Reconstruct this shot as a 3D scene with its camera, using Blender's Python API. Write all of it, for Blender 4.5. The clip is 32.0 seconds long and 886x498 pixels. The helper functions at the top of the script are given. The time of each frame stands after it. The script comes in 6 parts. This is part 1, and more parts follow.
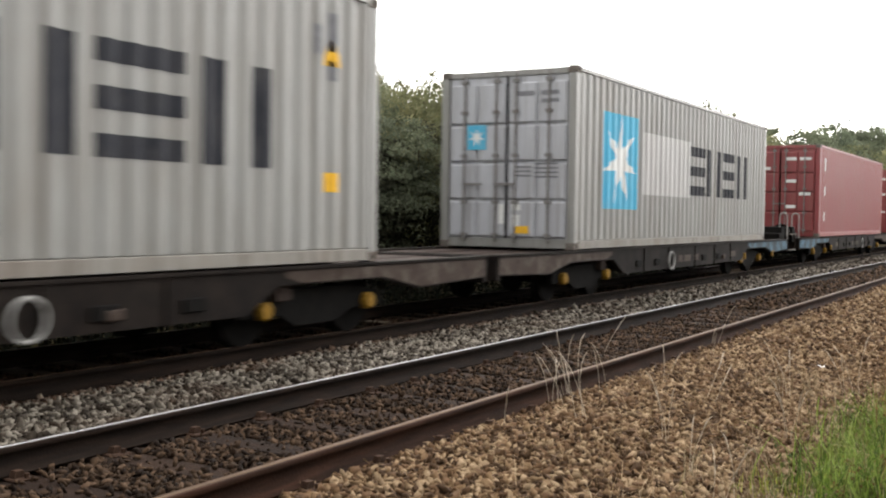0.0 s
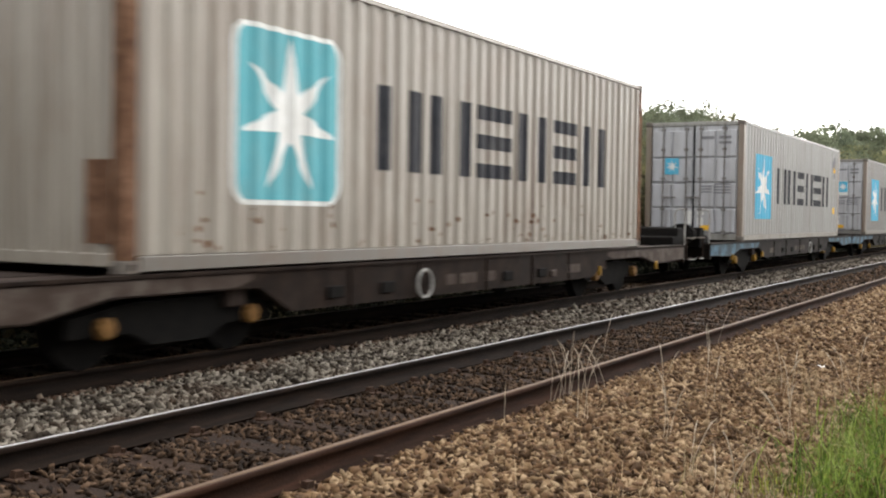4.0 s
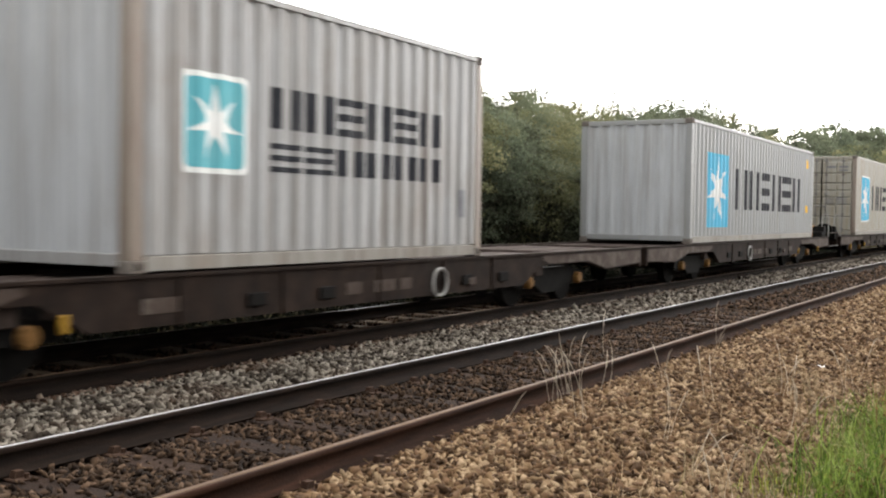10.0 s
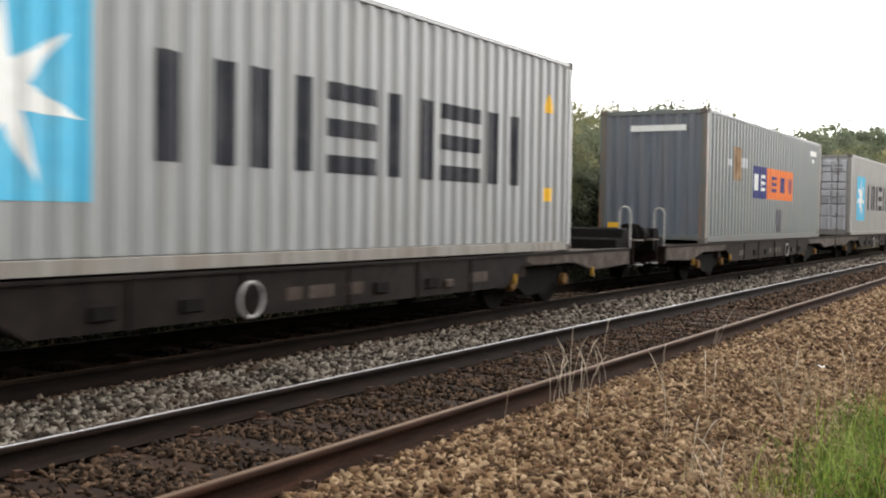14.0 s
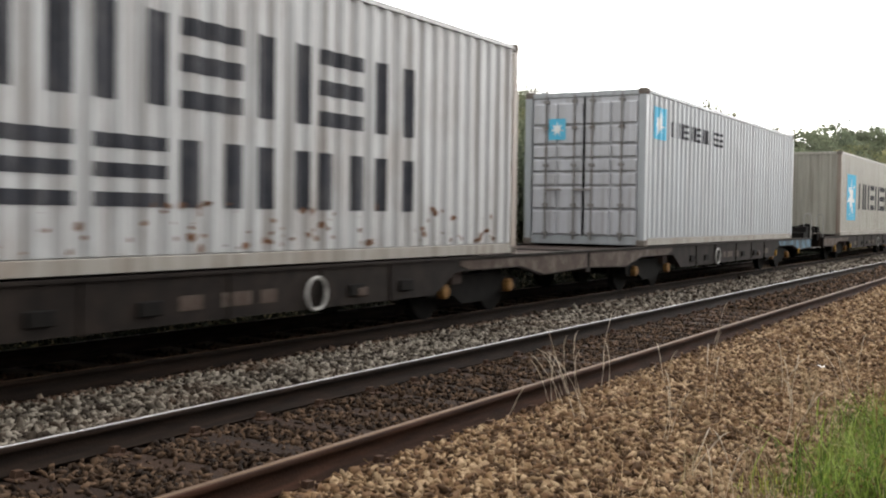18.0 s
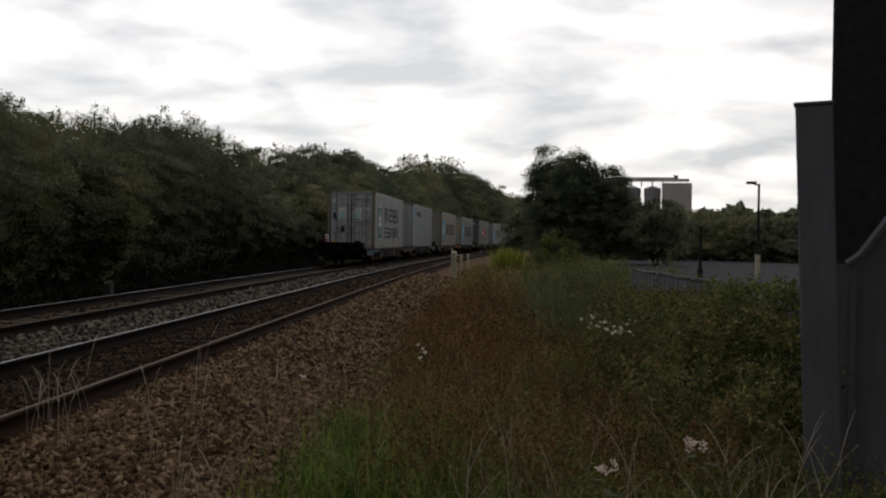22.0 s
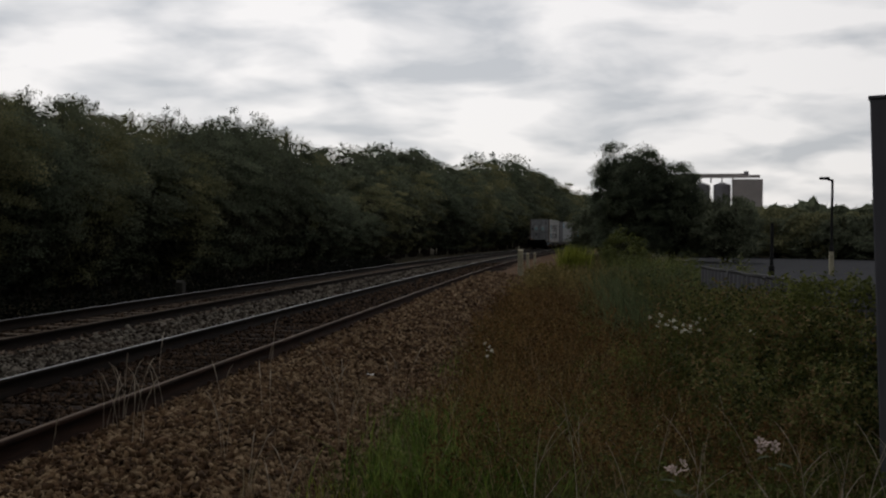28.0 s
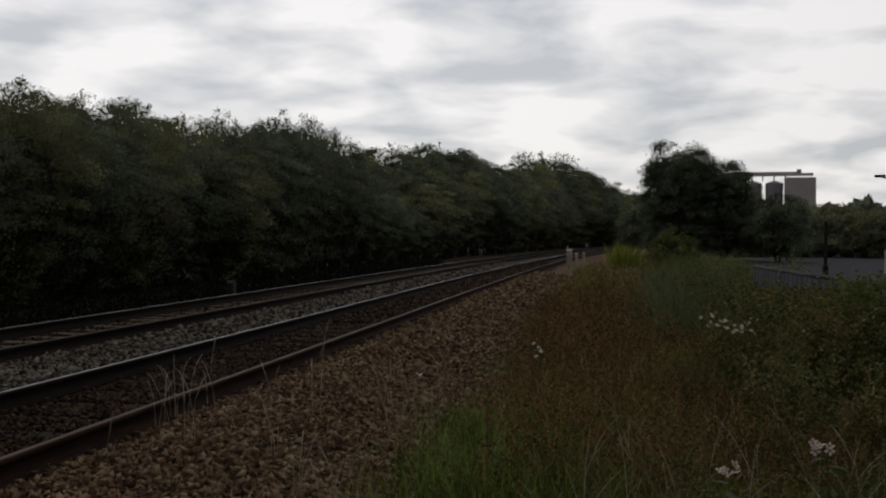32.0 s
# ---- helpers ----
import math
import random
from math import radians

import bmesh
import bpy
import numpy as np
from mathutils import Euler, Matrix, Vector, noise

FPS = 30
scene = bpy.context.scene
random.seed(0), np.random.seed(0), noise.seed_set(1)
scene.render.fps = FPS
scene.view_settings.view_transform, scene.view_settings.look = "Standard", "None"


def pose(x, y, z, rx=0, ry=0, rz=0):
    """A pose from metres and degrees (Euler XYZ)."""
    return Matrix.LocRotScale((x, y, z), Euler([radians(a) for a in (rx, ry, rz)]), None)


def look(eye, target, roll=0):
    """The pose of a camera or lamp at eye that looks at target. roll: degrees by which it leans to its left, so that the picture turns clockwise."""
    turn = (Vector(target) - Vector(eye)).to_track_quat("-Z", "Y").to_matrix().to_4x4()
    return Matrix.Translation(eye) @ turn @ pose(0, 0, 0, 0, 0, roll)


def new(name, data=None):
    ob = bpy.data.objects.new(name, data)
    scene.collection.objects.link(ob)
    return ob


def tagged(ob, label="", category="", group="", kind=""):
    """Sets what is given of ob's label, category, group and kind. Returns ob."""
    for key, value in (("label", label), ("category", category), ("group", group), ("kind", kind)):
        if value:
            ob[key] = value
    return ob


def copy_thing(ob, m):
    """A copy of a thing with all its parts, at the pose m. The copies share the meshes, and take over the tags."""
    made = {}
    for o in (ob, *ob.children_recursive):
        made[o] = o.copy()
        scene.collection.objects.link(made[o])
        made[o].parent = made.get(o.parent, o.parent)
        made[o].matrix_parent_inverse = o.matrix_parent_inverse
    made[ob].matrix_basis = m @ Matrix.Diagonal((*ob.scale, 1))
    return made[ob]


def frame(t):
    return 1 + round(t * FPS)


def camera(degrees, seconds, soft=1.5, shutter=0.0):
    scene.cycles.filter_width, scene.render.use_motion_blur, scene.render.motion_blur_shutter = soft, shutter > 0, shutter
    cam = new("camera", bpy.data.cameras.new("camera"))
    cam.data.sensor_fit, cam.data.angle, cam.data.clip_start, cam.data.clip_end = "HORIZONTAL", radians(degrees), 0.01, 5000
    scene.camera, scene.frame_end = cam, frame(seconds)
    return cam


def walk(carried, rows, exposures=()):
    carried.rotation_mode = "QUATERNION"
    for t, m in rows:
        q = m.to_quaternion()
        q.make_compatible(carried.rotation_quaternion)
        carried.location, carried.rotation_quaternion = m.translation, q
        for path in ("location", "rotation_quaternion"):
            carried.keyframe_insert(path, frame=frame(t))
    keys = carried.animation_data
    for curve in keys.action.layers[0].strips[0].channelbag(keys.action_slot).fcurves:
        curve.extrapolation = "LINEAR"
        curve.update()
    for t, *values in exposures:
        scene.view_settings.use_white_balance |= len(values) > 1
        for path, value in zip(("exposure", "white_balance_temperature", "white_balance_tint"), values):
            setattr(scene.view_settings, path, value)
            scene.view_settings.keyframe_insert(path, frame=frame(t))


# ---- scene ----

# x runs along the railway in the train's direction, y across it away from the viewer, z up; z = 0 is the rail top,
# y = 0 the nearest rail.
EYE = Vector((0.0, -3.60, 1.338))
cam = camera(45.30, 32.0, soft=2.1, shutter=0.25)


def aim(yaw, pitch, roll):
    a, p = radians(yaw), radians(pitch)
    way = Vector((-math.sin(a) * math.cos(p), math.cos(a) * math.cos(p), math.sin(p)))
    return look(EYE, EYE + way * 10, roll)


PATH = [
    (0.0, -59.73, -1.85, 0.83), (10.0, -59.73, -1.85, 0.83), (19.5, -59.73, -1.85, 0.83),
    (19.8, -60.7, -1.79, 0.84), (19.9, -63.3, -1.66, 0.87), (20.0, -65.85, -1.54, 0.90),
    (20.1, -70.0, -1.39, 0.93), (20.2, -72.5, -1.26, 0.96), (20.3, -74.5, -1.16, 0.99), (20.4, -76.5, -1.06, 1.00),
    (20.5, -78.48, -0.97, 1.00), (20.7, -81.05, -0.80, 0.95), (21.0, -83.95, -0.66, 0.88), (21.5, -84.98, -0.62, 0.89), (22.0, -86.93, -0.51, 0.88),
    (22.5, -86.17, -0.56, 0.90), (23.0, -84.72, -0.63, 0.98), (23.5, -84.54, -0.63, 0.89), (24.0, -81.89, -0.72, 0.83),
    (24.5, -83.50, -0.62, 0.69), (25.0, -83.55, -0.59, 0.73), (25.5, -83.47, -0.63, 0.71), (27.5, -83.62, -0.63, 0.52),
    (28.0, -83.35, -0.64, 0.59), (28.5, -82.63, -0.69, 0.59), (29.0, -82.73, -0.64, 0.24), (29.5, -82.66, -0.64, 0.38),
    (30.0, -82.42, -0.63, 0.59), (30.5, -82.47, -0.56, 0.92), (31.0, -82.11, -0.49, 0.66), (31.5, -81.17, -0.60, 0.40),
    (32.0, -80.74, -0.66, 0.41),
]
EXPOSURES = [(0.0, 0.14, 6850, 10), (6.0, 0.22, 6850, 10), (9.0, 0.26, 6850, 10), (15.0, 0.13, 6850, 10), (18.5, 0.06, 6850, 10), (19.5, 0.1, 6850, 10), (20.0, 0.4, 6850, 10), (20.5, 0.4, 6850, 10), (21.0, -0.58, 6850, 10), (21.5, -1.55, 6800, 10), (22.0, -2.45, 6750, 10),
             (22.5, -2.76, 6650, 10), (32.0, -2.8, 6600, 10)]
walk(cam, [(t, aim(a, p, r)) for t, a, p, r in PATH], EXPOSURES)

# ---------------------------------------------------------------- sky and sun
SUN_YAW, SUN_EL = -70.0, 48.0


def build_world():
    w = bpy.data.worlds.new("overcast_sky")
    scene.world = w
    w.use_nodes = True
    nt = w.node_tree
    n, l = nt.nodes, nt.links
    n.clear()
    out, bg = n.new("ShaderNodeOutputWorld"), n.new("ShaderNodeBackground")
    sky = n.new("ShaderNodeTexSky")
    sky.sky_type, sky.sun_disc = "NISHITA", False
    sky.sun_elevation, sky.sun_rotation = radians(SUN_EL), radians(-SUN_YAW)
    tc, sep = n.new("ShaderNodeTexCoord"), n.new("ShaderNodeSeparateXYZ")
    l.new(tc.outputs["Generated"], sep.inputs[0])
    # the cloud layer: the view direction met with a flat layer overhead
    up = n.new("ShaderNodeMath"); up.operation = "MAXIMUM"; up.inputs[1].default_value = 0.0
    l.new(sep.outputs["Z"], up.inputs[0])
    add = n.new("ShaderNodeMath"); add.operation = "ADD"; add.inputs[1].default_value = 0.21
    l.new(up.outputs[0], add.inputs[0])
    div = n.new("ShaderNodeVectorMath"); div.operation = "DIVIDE"
    comb = n.new("ShaderNodeCombineXYZ")
    for k in range(3):
        l.new(add.outputs[0], comb.inputs[k])
    l.new(tc.outputs["Generated"], div.inputs[0]); l.new(comb.outputs[0], div.inputs[1])
    mp = n.new("ShaderNodeMapping")
    mp.inputs["Scale"].default_value = (0.9, 0.8, 0.0)
    mp.inputs["Location"].default_value = (2.1, 1.7, 0.0)
    l.new(div.outputs[0], mp.inputs[0])
    no = n.new("ShaderNodeTexNoise")
    no.inputs["Scale"].default_value, no.inputs["Detail"].default_value, no.inputs["Roughness"].default_value = 3.4, 5, 0.48
    no.inputs["Distortion"].default_value = 0.25
    l.new(mp.outputs[0], no.inputs["Vector"])
    ramp = n.new("ShaderNodeValToRGB")
    e = ramp.color_ramp.elements
    e[0].position, e[0].color = 0.35, (2.9, 3.0, 3.18, 1)
    e[1].position, e[1].color = 0.59, (5.0, 4.9, 4.9, 1)
    l.new(no.outputs[0], ramp.inputs[0])
    mix = n.new("ShaderNodeMix"); mix.data_type = "RGBA"; mix.inputs[0].default_value = 0.04
    l.new(ramp.outputs[0], mix.inputs[6]); l.new(sky.outputs[0], mix.inputs[7])
    # the overcast is brighter round the hidden sun
    dot = n.new("ShaderNodeVectorMath"); dot.operation = "DOT_PRODUCT"
    a, p = radians(SUN_YAW), radians(19.0)
    dot.inputs[1].default_value = (-math.sin(a) * math.cos(p), math.cos(a) * math.cos(p), math.sin(p))
    l.new(tc.outputs["Generated"], dot.inputs[0])
    mr = n.new("ShaderNodeMapRange")
    mr.inputs["From Min"].default_value, mr.inputs["From Max"].default_value = -0.4, 1.0
    mr.inputs["To Min"].default_value, mr.inputs["To Max"].default_value = 0.25, 1.28
    l.new(dot.outputs["Value"], mr.inputs[0])
    mul = n.new("ShaderNodeVectorMath"); mul.operation = "SCALE"
    l.new(mix.outputs[2], mul.inputs[0]); l.new(mr.outputs[0], mul.inputs["Scale"])
    l.new(mul.outputs[0], bg.inputs[0])
    bg.inputs[1].default_value = 1.0
    l.new(bg.outputs[0], out.inputs[0])


build_world()
sun_data = bpy.data.lights.new("sun", "SUN")
sun_data.energy, sun_data.angle, sun_data.color = 0.8, radians(25), (1.0, 0.96, 0.9)
sun_lamp = new("sun", sun_data)
_a, _p = radians(SUN_YAW), radians(SUN_EL)
sun_lamp.matrix_world = look((0, 0, 40), Vector((0, 0, 40)) - Vector((-math.sin(_a) * math.cos(_p), math.cos(_a) * math.cos(_p), math.sin(_p))))

# ---------------------------------------------------------------- materials
MATS = {}


def material(name, colours, rough=0.8, metal=0.0, scale=8.0, bump=0.0, bump_scale=60.0, dirt=None, dirt_amount=0.5, dirt_scale=1.5,
             per="none", spread=0.35, stretch=(1, 1, 1), spec=0.12, translucent=0.0, streak=None, streak_amount=0.3):
    """A principled material: two-scale colour noise between colours, optional dirt patches, optional variation per object or island."""
    if name in MATS:
        return MATS[name]
    m = bpy.data.materials.new(name)
    m.use_nodes = True
    nt = m.node_tree
    n, l = nt.nodes, nt.links
    b = n["Principled BSDF"]
    b.inputs["Roughness"].default_value, b.inputs["Metallic"].default_value = rough, metal
    b.inputs["Specular IOR Level"].default_value = spec
    tc, mp = n.new("ShaderNodeTexCoord"), n.new("ShaderNodeMapping")
    mp.inputs["Scale"].default_value = stretch
    l.new(tc.outputs["Object"], mp.inputs[0])
    no = n.new("ShaderNodeTexNoise")
    no.inputs["Scale"].default_value, no.inputs["Detail"].default_value, no.inputs["Roughness"].default_value = scale, 6, 0.65
    l.new(mp.outputs[0], no.inputs["Vector"])
    ramp = n.new("ShaderNodeValToRGB")
    els = ramp.color_ramp.elements
    while len(els) < len(colours):
        els.new(0.5)
    for k, c in enumerate(colours):
        els[k].position = 0.3 + 0.4 * k / max(1, len(colours) - 1)
        els[k].color = (*c[:3], 1)
    fac = no.outputs[0]
    if per != "none":
        if per == "island":
            rnd = n.new("ShaderNodeNewGeometry").outputs["Random Per Island"]
        else:
            rnd = n.new("ShaderNodeObjectInfo").outputs["Random"]
        mr = n.new("ShaderNodeMapRange")
        mr.inputs["To Min"].default_value, mr.inputs["To Max"].default_value = -spread, spread
        l.new(rnd, mr.inputs[0])
        ad = n.new("ShaderNodeMath"); ad.operation = "ADD"
        l.new(no.outputs[0], ad.inputs[0]); l.new(mr.outputs[0], ad.inputs[1])
        fac = ad.outputs[0]
    l.new(fac, ramp.inputs[0])
    col = ramp.outputs[0]
    if dirt:
        d = n.new("ShaderNodeTexNoise")
        d.inputs["Scale"].default_value, d.inputs["Detail"].default_value, d.inputs["Roughness"].default_value = dirt_scale, 8, 0.7
        mp2 = n.new("ShaderNodeMapping")
        mp2.inputs["Scale"].default_value = (1.0, 1.0, 0.45)
        l.new(tc.outputs["Object"], mp2.inputs[0]); l.new(mp2.outputs[0], d.inputs["Vector"])
        dr = n.new("ShaderNodeMapRange")
        dr.inputs["From Min"].default_value, dr.inputs["From Max"].default_value = 0.48, 0.75
        dr.inputs["To Max"].default_value = dirt_amount
        l.new(d.outputs[0], dr.inputs[0])
        mx = n.new("ShaderNodeMix"); mx.data_type = "RGBA"
        l.new(dr.outputs[0], mx.inputs[0]); l.new(col, mx.inputs[6])
        mx.inputs[7].default_value = (*dirt[:3], 1)
        col = mx.outputs[2]
    if streak:
        sn, sm = n.new("ShaderNodeTexNoise"), n.new("ShaderNodeMapping")
        sm.inputs["Scale"].default_value = (7.0, 7.0, 0.22)
        sn.inputs["Scale"].default_value, sn.inputs["Detail"].default_value = 1.6, 5
        l.new(tc.outputs["Object"], sm.inputs[0]); l.new(sm.outputs[0], sn.inputs["Vector"])
        sr = n.new("ShaderNodeMapRange")
        sr.inputs["From Min"].default_value, sr.inputs["From Max"].default_value, sr.inputs["To Max"].default_value = 0.45, 0.72, streak_amount
        l.new(sn.outputs[0], sr.inputs[0])
        sx = n.new("ShaderNodeMix"); sx.data_type = "RGBA"
        l.new(sr.outputs[0], sx.inputs[0]); l.new(col, sx.inputs[6])
        sx.inputs[7].default_value = (*streak[:3], 1)
        col = sx.outputs[2]
    l.new(col, b.inputs["Base Color"])
    if bump:
        bn, bp = n.new("ShaderNodeTexNoise"), n.new("ShaderNodeBump")
        bn.inputs["Scale"].default_value, bn.inputs["Detail"].default_value = bump_scale, 4
        bp.inputs["Strength"].default_value, bp.inputs["Distance"].default_value = bump, 0.02
        l.new(tc.outputs["Object"], bn.inputs["Vector"]); l.new(bn.outputs[0], bp.inputs["Height"]); l.new(bp.outputs[0], b.inputs["Normal"])
    if translucent:
        tr, ms = n.new("ShaderNodeBsdfTranslucent"), n.new("ShaderNodeMixShader")
        ms.inputs[0].default_value = translucent
        l.new(col, tr.inputs[0]); l.new(b.outputs[0], ms.inputs[1]); l.new(tr.outputs[0], ms.inputs[2])
        l.new(ms.outputs[0], n["Material Output"].inputs[0])
    MATS[name] = m
    return m


M_CESS = material("brown_ballast_stone", [(0.0399, 0.0228, 0.01188), (0.07885, 0.0456, 0.02328), (0.1007, 0.0589, 0.03135), (0.1349, 0.0855, 0.04465), (0.22325, 0.1596, 0.0969)], 0.95, scale=5, per="island", spread=0.3, bump=0.15, dirt=(0.07, 0.042, 0.022), dirt_amount=0.45, dirt_scale=1.4)
M_FOURFOOT = material("dark_ballast_stone", [(0.01, 0.006, 0.00375), (0.0275, 0.0165, 0.00975), (0.0375, 0.0225, 0.01313), (0.0775, 0.04875, 0.03)], 0.95, scale=5, per="island", spread=0.3, bump=0.15, dirt=(0.014, 0.0095, 0.006), dirt_amount=0.7, dirt_scale=2.0)
M_GREY = material("grey_ballast_stone", [(0.016, 0.012, 0.0085), (0.045, 0.037, 0.028), (0.068, 0.059, 0.047), (0.165, 0.148, 0.122)], 0.9, scale=5, per="island", spread=0.36, bump=0.15, dirt=(0.06, 0.036, 0.022), dirt_amount=0.6, dirt_scale=1.1)
M_STAINED_STONE = material("rust_stained_stone", [(0.018, 0.010, 0.006), (0.05, 0.029, 0.018), (0.08, 0.05, 0.034), (0.16, 0.125, 0.095)], 0.92, scale=5, per="island", spread=0.36, bump=0.15, dirt=(0.05, 0.026, 0.015), dirt_amount=0.7, dirt_scale=1.6)
M_CESS_BED = material("brown_ballast_bed", [(0.032, 0.017, 0.009), (0.086, 0.046, 0.022), (0.155, 0.088, 0.044)], 0.97, scale=22, bump=1.0, bump_scale=22)
M_FOUR_BED = material("dark_ballast_bed", [(0.00432, 0.00228, 0.001344), (0.0162, 0.0076, 0.0042), (0.03456, 0.01805, 0.01008)], 0.97, scale=22, bump=1.0, bump_scale=22)
M_GREY_BED = material("grey_ballast_bed", [(0.01056, 0.007056, 0.004928), (0.0352, 0.02509, 0.0176), (0.088, 0.06742, 0.04928)], 0.95, scale=22, bump=1.0, bump_scale=22)
M_SOIL = material("soil", [(0.018, 0.016, 0.008), (0.05, 0.04, 0.02), (0.085, 0.075, 0.035)], 0.98, scale=1.2, bump=0.8, bump_scale=14)
M_RAIL = material("rusty_rail_steel", [(0.0088, 0.004275, 0.00255), (0.022, 0.009975, 0.00561), (0.0418, 0.01852, 0.01063)], 0.9, scale=6, stretch=(0.3, 3, 3), bump=0.2)
M_RAIL_OILY = material("oily_rail_steel", [(0.0045, 0.003, 0.0022), (0.010, 0.0062, 0.0042), (0.02, 0.0115, 0.0075)], 0.9, scale=6, stretch=(0.3, 3, 3), bump=0.2)
M_RAILTOP = material("polished_rail_head", [(0.2, 0.2, 0.205), (0.3, 0.3, 0.31)], 0.34, metal=1.0, scale=3, stretch=(0.2, 6, 1))
M_RAILDULL = material("worn_rail_head", [(0.05775, 0.03589, 0.022), (0.1155, 0.07469, 0.04752)], 0.65, metal=0.3, scale=3, stretch=(0.2, 6, 1))
M_SLEEPER = material("oily_timber_sleeper", [(0.00605, 0.00306, 0.00176), (0.01512, 0.00785, 0.00459), (0.02722, 0.01496, 0.00911)], 0.9, scale=4, stretch=(6, 0.6, 3), bump=0.5, per="object", spread=0.12)
M_CONCRETE_SLEEPER = material("concrete_sleeper", [(0.05513, 0.04219, 0.03036), (0.1024, 0.07857, 0.05808), (0.1418, 0.1127, 0.0858)], 0.92, scale=5, bump=0.3, per="object", spread=0.1)
M_SLEEPER_GREY = material("mossy_concrete", [(0.035, 0.034, 0.03), (0.07, 0.068, 0.06)], 0.95, scale=9, bump=0.4)
M_IRON = material("rusty_chair_iron", [(0.02, 0.01196, 0.0082), (0.055, 0.02944, 0.01804)], 0.85, scale=30, bump=0.4)
M_WAGON = material("dirty_wagon_steel", [(0.004212, 0.003195, 0.00264), (0.009126, 0.006681, 0.005544), (0.01685, 0.01191, 0.009504)], 0.8, scale=4, dirt=(0.03, 0.024, 0.02), dirt_amount=0.5, dirt_scale=1.2, per="object", spread=0.08)
M_WAGON_RUST = material("brown_wagon_steel", [(0.00648, 0.00385, 0.00284), (0.01458, 0.00871, 0.00608), (0.02511, 0.01539, 0.01094)], 0.85, scale=4, dirt=(0.02, 0.016, 0.014), dirt_amount=0.7, dirt_scale=1.2)
M_DECK = material("wagon_deck", [(0.014, 0.010, 0.0085), (0.036, 0.026, 0.022), (0.062, 0.047, 0.040)], 0.88, scale=3, dirt=(0.03, 0.022, 0.018), dirt_amount=0.7)
M_BLACK = material("black_running_gear", [(0.004, 0.004, 0.004), (0.010, 0.009, 0.008)], 0.95, spec=0.1, scale=8)
M_YELLOW = material("yellow_axle_cap", [(0.17, 0.09, 0.012), (0.33, 0.19, 0.025)], 0.6, scale=8, dirt=(0.02, 0.014, 0.01), dirt_amount=1.0, dirt_scale=6)
M_CAUTION = material("grimy_amber_paint", [(0.26, 0.12, 0.018), (0.42, 0.2, 0.03)], 0.6, scale=6, dirt=(0.05, 0.03, 0.015), dirt_amount=0.8, dirt_scale=5)
M_ORANGE = material("orange_paint", [(0.4, 0.12, 0.03), (0.62, 0.2, 0.045)], 0.6, scale=3, dirt=(0.09, 0.045, 0.025), dirt_amount=1.0, dirt_scale=2.2)
M_PALE = material("brown_worn_paint", [(0.03, 0.02, 0.015), (0.055, 0.04, 0.032), (0.12, 0.105, 0.09)], 0.7, scale=3.5, dirt=(0.028, 0.017, 0.012), dirt_amount=1.0, dirt_scale=2.4)
M_OCHRE = material("ochre_axle_cap", [(0.10, 0.05, 0.015), (0.24, 0.13, 0.045)], 0.7, scale=8, dirt=(0.02, 0.014, 0.01), dirt_amount=1.0, dirt_scale=6)
M_BLUEPAINT = material("blue_worn_paint", [(0.022, 0.036, 0.045), (0.045, 0.075, 0.095), (0.10, 0.23, 0.34)], 0.65, scale=2.4, dirt=(0.022, 0.018, 0.015), dirt_amount=0.9, dirt_scale=2.6)
M_WHITE = material("white_paint", [(0.68, 0.68, 0.66), (0.82, 0.82, 0.80)], 0.55, scale=10, dirt=(0.3, 0.27, 0.23), dirt_amount=0.4, dirt_scale=6)
M_GALV = material("dull_white_rail_paint", [(0.24, 0.24, 0.232), (0.384, 0.384, 0.368)], 0.5, scale=10, dirt=(0.1, 0.08, 0.06), dirt_amount=0.6, dirt_scale=8)
M_CAST = material("grimy_casting_steel", [(0.10, 0.09, 0.08), (0.2, 0.18, 0.16)], 0.8, scale=12, dirt=(0.09, 0.05, 0.03), dirt_amount=0.7, dirt_scale=6)
M_ROD = material("dull_lock_rod_steel", [(0.16, 0.155, 0.15), (0.26, 0.255, 0.25)], 0.6, scale=12, dirt=(0.12, 0.07, 0.04), dirt_amount=0.6, dirt_scale=6)
M_RED = material("red_lamp_paint", [(0.34, 0.015, 0.015), (0.5, 0.03, 0.03)], 0.5)


def paint(name, base, dirt=(0.16, 0.12, 0.085), amount=0.35, rough=0.43):
    base = tuple(c * 0.745 for c in base)
    lo = tuple(c * 0.86 for c in base)
    return material(name, [lo, base], rough, scale=2.2, stretch=(2.5, 2.5, 0.5), dirt=dirt, dirt_amount=amount, dirt_scale=1.1, bump=0.06, bump_scale=9, spec=0.8, streak=tuple(c * 0.55 for c in dirt) if sum(dirt) < 0.5 * sum(base) else dirt, streak_amount=0.24 + 0.55 * amount)


C_GREY = paint("grey_container_paint", (0.375, 0.38, 0.362))
C_DULL2 = paint("dusty_grey_container_paint", (0.345, 0.34, 0.318))
C_DULL = paint("dull_grey_container_paint", (0.25, 0.248, 0.238))
C_STAINED = paint("stained_pale_container_paint", (0.42, 0.43, 0.43), dirt=(0.14, 0.09, 0.055), amount=0.6)
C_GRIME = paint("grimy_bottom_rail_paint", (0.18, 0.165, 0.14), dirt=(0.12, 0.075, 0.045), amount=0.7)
C_SILL = paint("grimy_sill_paint", (0.33, 0.315, 0.28), dirt=(0.14, 0.095, 0.06), amount=0.75, rough=0.85)
C_SILL_BLUE = paint("grimy_blue_sill_paint", (0.12, 0.14, 0.135), dirt=(0.12, 0.07, 0.04), amount=0.7, rough=0.85)
